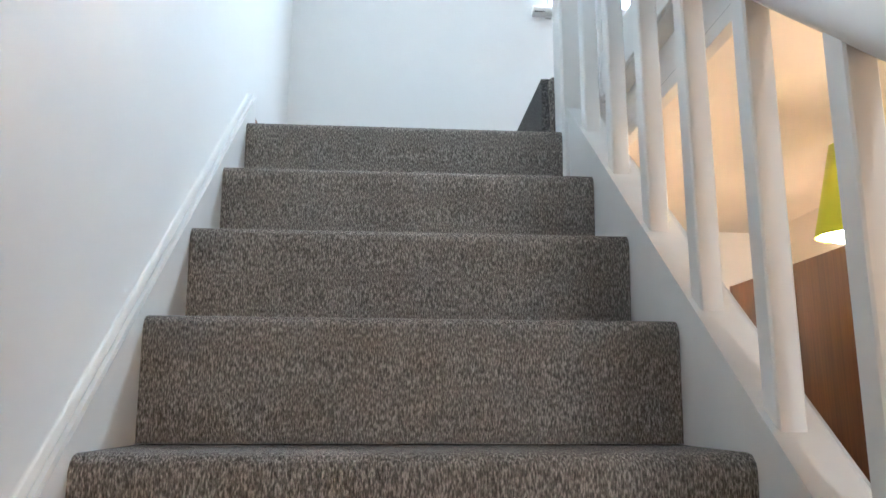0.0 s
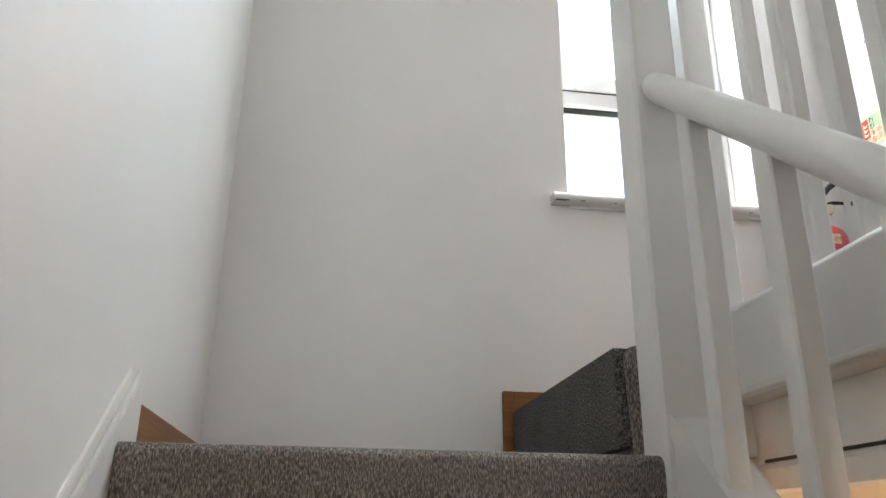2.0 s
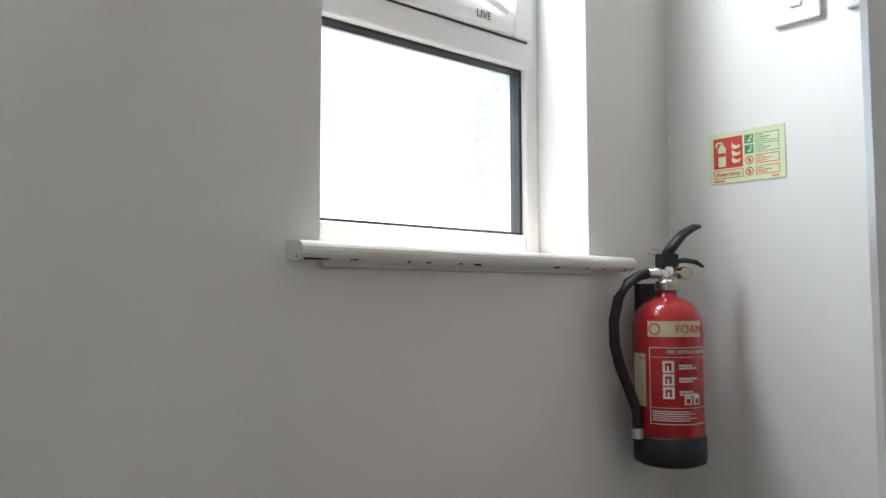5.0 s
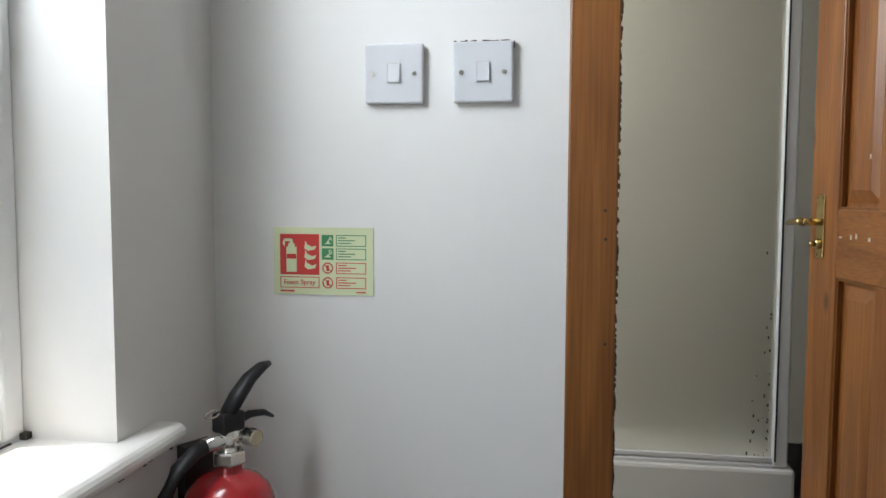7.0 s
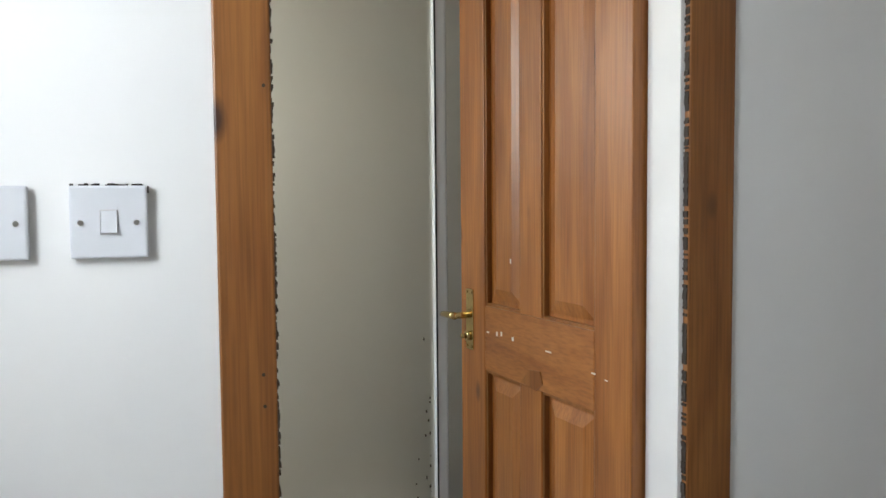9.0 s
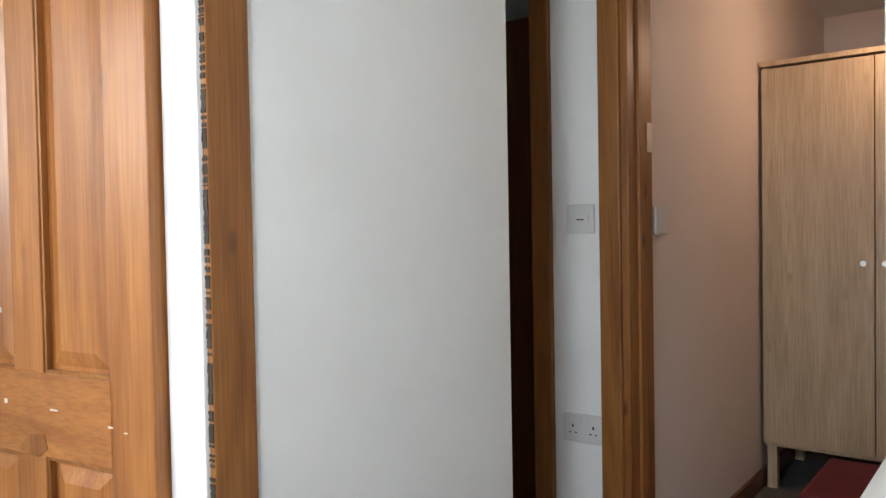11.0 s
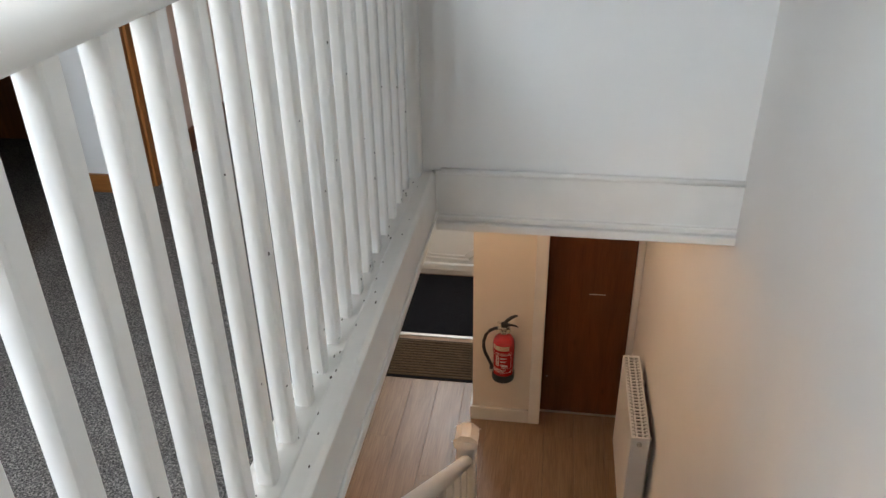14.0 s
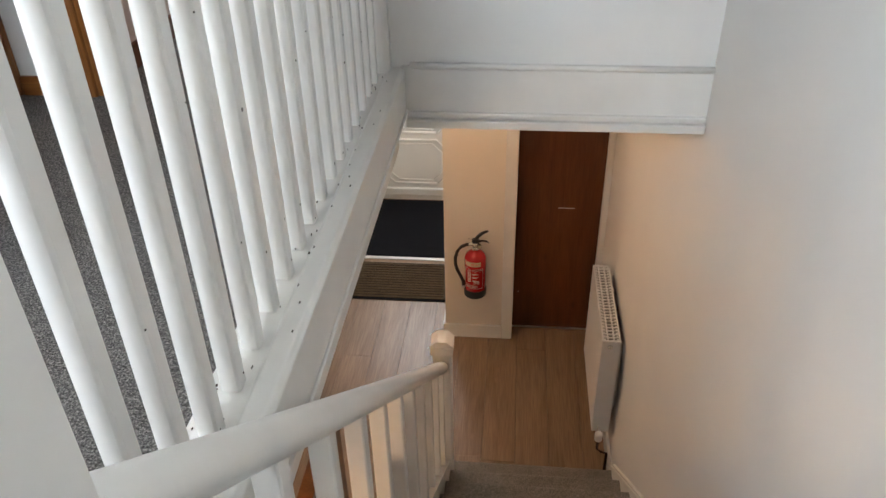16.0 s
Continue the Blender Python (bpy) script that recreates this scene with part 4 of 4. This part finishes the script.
rd = hall_thing("radiator", (0.08, -2.7, -1.85), "white panel radiator with a slotted top grille", "radiator")
part("front_panel", box(.098, .120, -3.03, -2.385, -1.83, -1.215), PVC, rd, bevel=0.006)
part("back_panel", box(.030, .045, -3.03, -2.385, -1.83, -1.215), PVC, rd, bevel=0.004)
part("side_cover", box(.030, .120, -3.040, -3.031, -1.83, -1.205), PVC, rd, bevel=0.002)
part("side_cover", box(.030, .120, -2.384, -2.375, -1.83, -1.205), PVC, rd, bevel=0.002)
gr = bmesh.new()
for x_ in (.030, .058, .088, .112):
    add_box(gr, x_, x_ + .008, -3.03, -2.385, -1.214, -1.204)
k = 0
yy = -3.03
while yy < -2.38:
    add_box(gr, .030, .120, yy, yy + .0075, -1.2135, -1.2055)
    yy += .0257
part("grille", gr, PVC, rd, "slotted grille over a block blackened as shade")
# solid black block: the shade below the slots put in as colour
part("fins", box(.046, .097, -3.02, -2.395, -1.80, -1.219), GASKET, rd)
part("bracket", box(0.0005, .03, -2.95, -2.92, -1.75, -1.3), ALU, rd)
part("bracket", box(0.0005, .03, -2.5, -2.47, -1.75, -1.3), ALU, rd)
part("bleed_valve", tube([(.08, -2.376, -1.24), (.08, -2.366, -1.24)], .012, 14), CHROME, rd)
vv = part("thermostat", lathe([(.013, -1.86), (.020, -1.85), (.021, -1.81), (.016, -1.80)], .085, -2.335, 20), PVC, rd, "white thermostatic valve head", smooth=True)
part("pipe", tube([(.085, -2.335, -1.86), (.085, -2.335, -1.92), (.06, -2.34, -1.95), (.03, -2.34, -1.96), (.03, -2.34, HD)], .0075, 10), CHIP, rd, "dark feed pipe", smooth=True)
part("valve_tail", tube([(.085, -2.335, -1.84), (.085, -2.38, -1.80)], .008, 10), CHROME, rd)

fd = hall_thing("door_4", (1.4, -5.2, HD), "white moulded front door with octagonal panels", "door", kind="structure", along=-0.12)
part("leaf", box(1.06, 1.80, -5.198, -5.15, HD + .05, -0.86), PVC, fd, bevel=0.003)
# made-up pane out of view, to go with the cool hall lamp
part("top_light", box(1.06, 1.80, -5.19, -5.175, -0.86, -0.15), GLASS, fd, "added glass over the front door leaf, never in view")
part("weather_bar", box(1.06, 1.80, -5.15, -5.115, HD + .05, HD + .12), PVC, fd, bevel=0.01)
for z0, z1 in ((-1.93, -1.52), (-1.45, -1.04), (-0.95, -0.94))[:2]:
    bm = bmesh.new()
    for g, dp in ((0.0, -5.138), (0.035, -5.142)):
        a, b, c, d, h = 1.16 + g, 1.68 - g, z0 + g, z1 - g, .075
        pts = [(a + h, c), (b - h, c), (b, c + h), (b, d - h), (b - h, d), (a + h, d), (a, d - h), (a, c + h), (a + h, c)]
        add_tube(bm, [(p[0], -5.148, p[1]) for p in pts], .012 if g == 0 else .008, 8)
    part("panel_moulding", bm, PVC, fd, smooth=True)
part("frame", boxes((1.002, 1.06, -5.2, -5.12, HD, -.1), (1.80 - .001, 1.80, -5.2, -5.12, HD, -.1), (1.06, 1.80, -5.2, -5.14, HD, HD + .049)), PVC, fd)
hall_solo("black_door_mat", box(1.018, 1.795, -5.19, -4.30, HD, HD + .012), MATB, "black entrance mat in the porch", "mat", bevel=0.004, along=-0.04)
hall_solo("threshold_strip", box(1.018, 1.80, -4.298, -4.262, HD, HD + .010), ALU, "silver metal threshold strip", "threshold", "structure", bevel=0.004, along=-0.04)
rm = hall_thing("ribbed_door_mat", (1.4, -4.0, HD), "brown ribbed doormat on the hall floor", "mat")
part("border", box(1.018, 1.78, -4.255, -3.785, HD, HD + .006), MATB, rm)
for k in range(14):
    yy = -4.238 + k * .0315
    part("rib", box(1.020, 1.765, yy, yy + .021, HD + .0062, HD + .013), MATR, rm, bevel=0.003)

hd2 = thing("door_5", (1.07, -0.7, HZ), "brown veneered wooden door standing open in the hall", "door", kind="structure")
part("leaf", box(1.05, 1.09, -1.22, -0.43, HZ + .01, -0.472), SAPELE, hd2, bevel=0.002)
part("lipping", boxes((1.0495, 1.0905, -0.4295, -0.426, HZ + .01, -0.472),), SAPELE, hd2)

pl = thing("pendant_lamp", (1.452, -0.2, -0.05), "lime green conical pendant lampshade, lit", "lamp")
part("shade", lathe([(.026, -.09), (.076, -.312), (.073, -.312), (.023, -.09)], 1.452, -0.2, 36), SHADE, pl, smooth=True)
part("cord", tube([(1.452, -0.2, -.05), (1.452, -0.2, -.11)], .004, 8), PVC, pl)
part("bulb", lathe([(.012, -.21), (.040, -.25), (.066, -.295), (.060, -.312), (.030, -.324)], 1.452, -0.2, 28), BULB, pl, "glowing white bulb", smooth=True)

hl = thing("ceiling_lamp", (1.25, -3.0, 0.03), "round opal ceiling lamp in the hall, lit", "lamp")
part("base_plate", tube([(1.25, -3.0, 0.029), (1.25, -3.0, 0.005)], .06, 24), PVC, hl)
part("bulb", lathe([(.02, .005), (.035, -.02), (.035, -.03), (.012, -.045)], 1.25, -3.0, 24), BULB, hl, smooth=True)

# ---- outside ----
solo("ground", box(-400, 400, 1.6, 800, HZ - 1.3, HZ - 1.2), GRASS, "garden ground behind the house", "ground", "structure")
OUT = Matrix.Translation((30.3, 33.7, 0)) @ Matrix.Rotation(radians(-27), 4, 'Z')


def opart(name, bm, material, parent, label="", bevel=0.0):
    bmesh.ops.transform(bm, matrix=OUT, verts=bm.verts)
    return part(name, bm, material, parent, label, bevel)


G0 = HZ - 1.2
cott = thing("terrace_houses", (30.3, 33.7, G0), "low terrace of houses with a weathered slate roof", "house")
opart("wall", box(-28, 12, 0, 8, G0, 2.0), RENDER, cott)
rf = opart("roof", prism([(-0.4, 1.95), (4.0, 3.75), (8.4, 1.95)], "x", -28.3, 9.2), SLATE, cott, "red-brown weathered slate roof")
opart("gutter", box(-28.3, 9.2, -0.5, -0.38, 1.82, 1.94), GASKET, cott)
for xx in (-2.0, 1.9):
    c = opart("chimney", box(xx - .5, xx + .5, 2.6, 3.5, 2.9, 4.05), RENDER, rf, "rendered chimney stack")
    opart("chimney_pot", boxes((xx - .55, xx + .55, 2.55, 3.55, 4.05, 4.15), (xx - .3, xx + .3, 2.8, 3.3, 4.15, 4.35)), GASKET, rf)
    opart("aerial", boxes((xx + .1, xx + .13, 3.0, 3.03, 4.3, 5.0), (xx - .15, xx + .35, 3.0, 3.03, 4.75, 4.78)), GASKET, rf)
opart("skylight", box(5.0, 5.7, 1.6, 1.72, 2.75, 3.1), GASKET, rf)
for xx in (-8, -5, -1.5, 2.5, 5.5):
    opart("window", box(xx, xx + 1.1, -.03, .02, -0.1, 1.1), GASKET, cott)
HM = Matrix.Translation((15.2, 16.8, 0)) @ Matrix.Rotation(radians(-36), 4, 'Z')
hv, hf = [], []
hr = random.Random(11)
for _ in range(15000):
    u, w_ = hr.uniform(-11, 9), hr.random()
    top = 1.15 + 0.22 * math.sin(u * 1.7) * math.sin(u * .63) + 0.14 * math.sin(u * 5.1)
    z_ = G0 + (top - G0) * (1 - hr.random() ** 2.2 * .75)
    dep = -0.5 - 0.9 * math.sqrt(max(0.0, 1 - ((z_ - G0) / (top - G0)) ** 4)) * (0.75 + 0.3 * math.sin(u * 3.3 + z_ * 2)) + hr.uniform(-.15, .15) + (hr.random() * 1.4 if w_ < .25 else 0)
    c = HM @ Vector((u, dep, z_ + hr.uniform(-.08, .14)))
    a = Vector((hr.uniform(-1, 1), hr.uniform(-1, 1), hr.uniform(-.6, 1))).normalized()
    b = a.cross(Vector((hr.uniform(-1, 1), hr.uniform(-1, 1), .3))).normalized()
    s = hr.uniform(.07, .16)
    i = len(hv)
    hv += [c - a * s, c + b * s * .5, c + a * s, c - b * s * .5]
    hf.append((i, i + 1, i + 2, i + 3))
hm = bpy.data.meshes.new("hedge")
hm.from_pydata(hv, [], hf)
hm.materials.append(LEAF)
tagged(new("hedge", hm), "tall unclipped green hedge behind the sheds", "hedge", kind="stuff")
# plain box coloured near black for the shade between the leaves
hcore = solo("hedge_core", box(-11, 9, -.6, .6, G0, 0.85, m=HM), mat("hedge_shade", (0.02, 0.035, 0.012), 0.9), "plain dark box, shade inside the hedge put in as colour", "hedge", "stuff")
shd = thing("flat_roof_shed", (6.5, 8.0, G0), "dark timber shed with a pale felt roof", "shed")
part("wall", box(4.6, 8.8, 6.9, 9.5, G0, 0.36), SHEDW, shd)
part("roof", box(4.4, 9.0, 6.7, 9.7, 0.36, 0.44), FELT, shd, "pale grey felt flat roof", bevel=0.02)
sh2 = thing("flat_roof_shed", (5.0, 11.5, G0), "long dark timber shed with a felt roof", "shed")
part("wall", box(2.0, 7.6, 10.8, 13.0, G0, 0.46), SHEDW, sh2)
part("roof", box(1.8, 7.8, 10.6, 13.2, 0.46, 0.60), FELT, sh2, "grey felt flat roof", bevel=0.02)
fe = thing("timber_fence", (11.0, 10.6, G0), "weathered timber fence with diagonal braces", "fence")
for k in range(5):
    x_ = 9.6 + k * .95
    part("post", box(x_ - .05, x_ + .05, 10.5, 10.6, G0, 0.55 + k * .05), FENCE, fe)
    part("brace", prism([(x_ - .05, .05), (x_ - .45, .48), (x_ - .37, .48), (x_ + .03, .05)], "y", 10.52, 10.57), FENCE, fe)
    part("brace", prism([(x_ + .05, .05), (x_ + .45, .48), (x_ + .37, .48), (x_ - .03, .05)], "y", 10.52, 10.57), FENCE, fe)
part("rail", prism([(9.3, .46), (14.0, .70), (14.0, .80), (9.3, .56)], "y", 10.48, 10.62), FENCE, fe)
for k in range(24):
    part("board", box(9.35 + k * .19, 9.35 + k * .19 + .15, 10.7, 10.73, G0, .38 + .008 * k), FENCE, fe)

# ---- floor boards of the hall ----
fl = thing("floor_hall", (0.9, -3.0, HZ), "light oak laminate floorboards", "floor", kind="structure")
PW, PL = 0.19, 1.25
pm = finish(box(0.0008, PW - .0008, 0.0008, PL - .0008, -.012, 0), LAMI, 0.0012)
hw = random.Random(3)
for i in range(10):
    yy = -5.65 - hw.random() * PL
    while yy < YN:
        a, b = max(yy, -5.65), min(yy + PL, YN)
        o = new("plank", pm)
        o.parent = fl
        o.location = (i * PW - 0.9 - .05, a + 3.0, 0)
        o.scale = (1, (b - a) / PL, 1)
        yy += PL
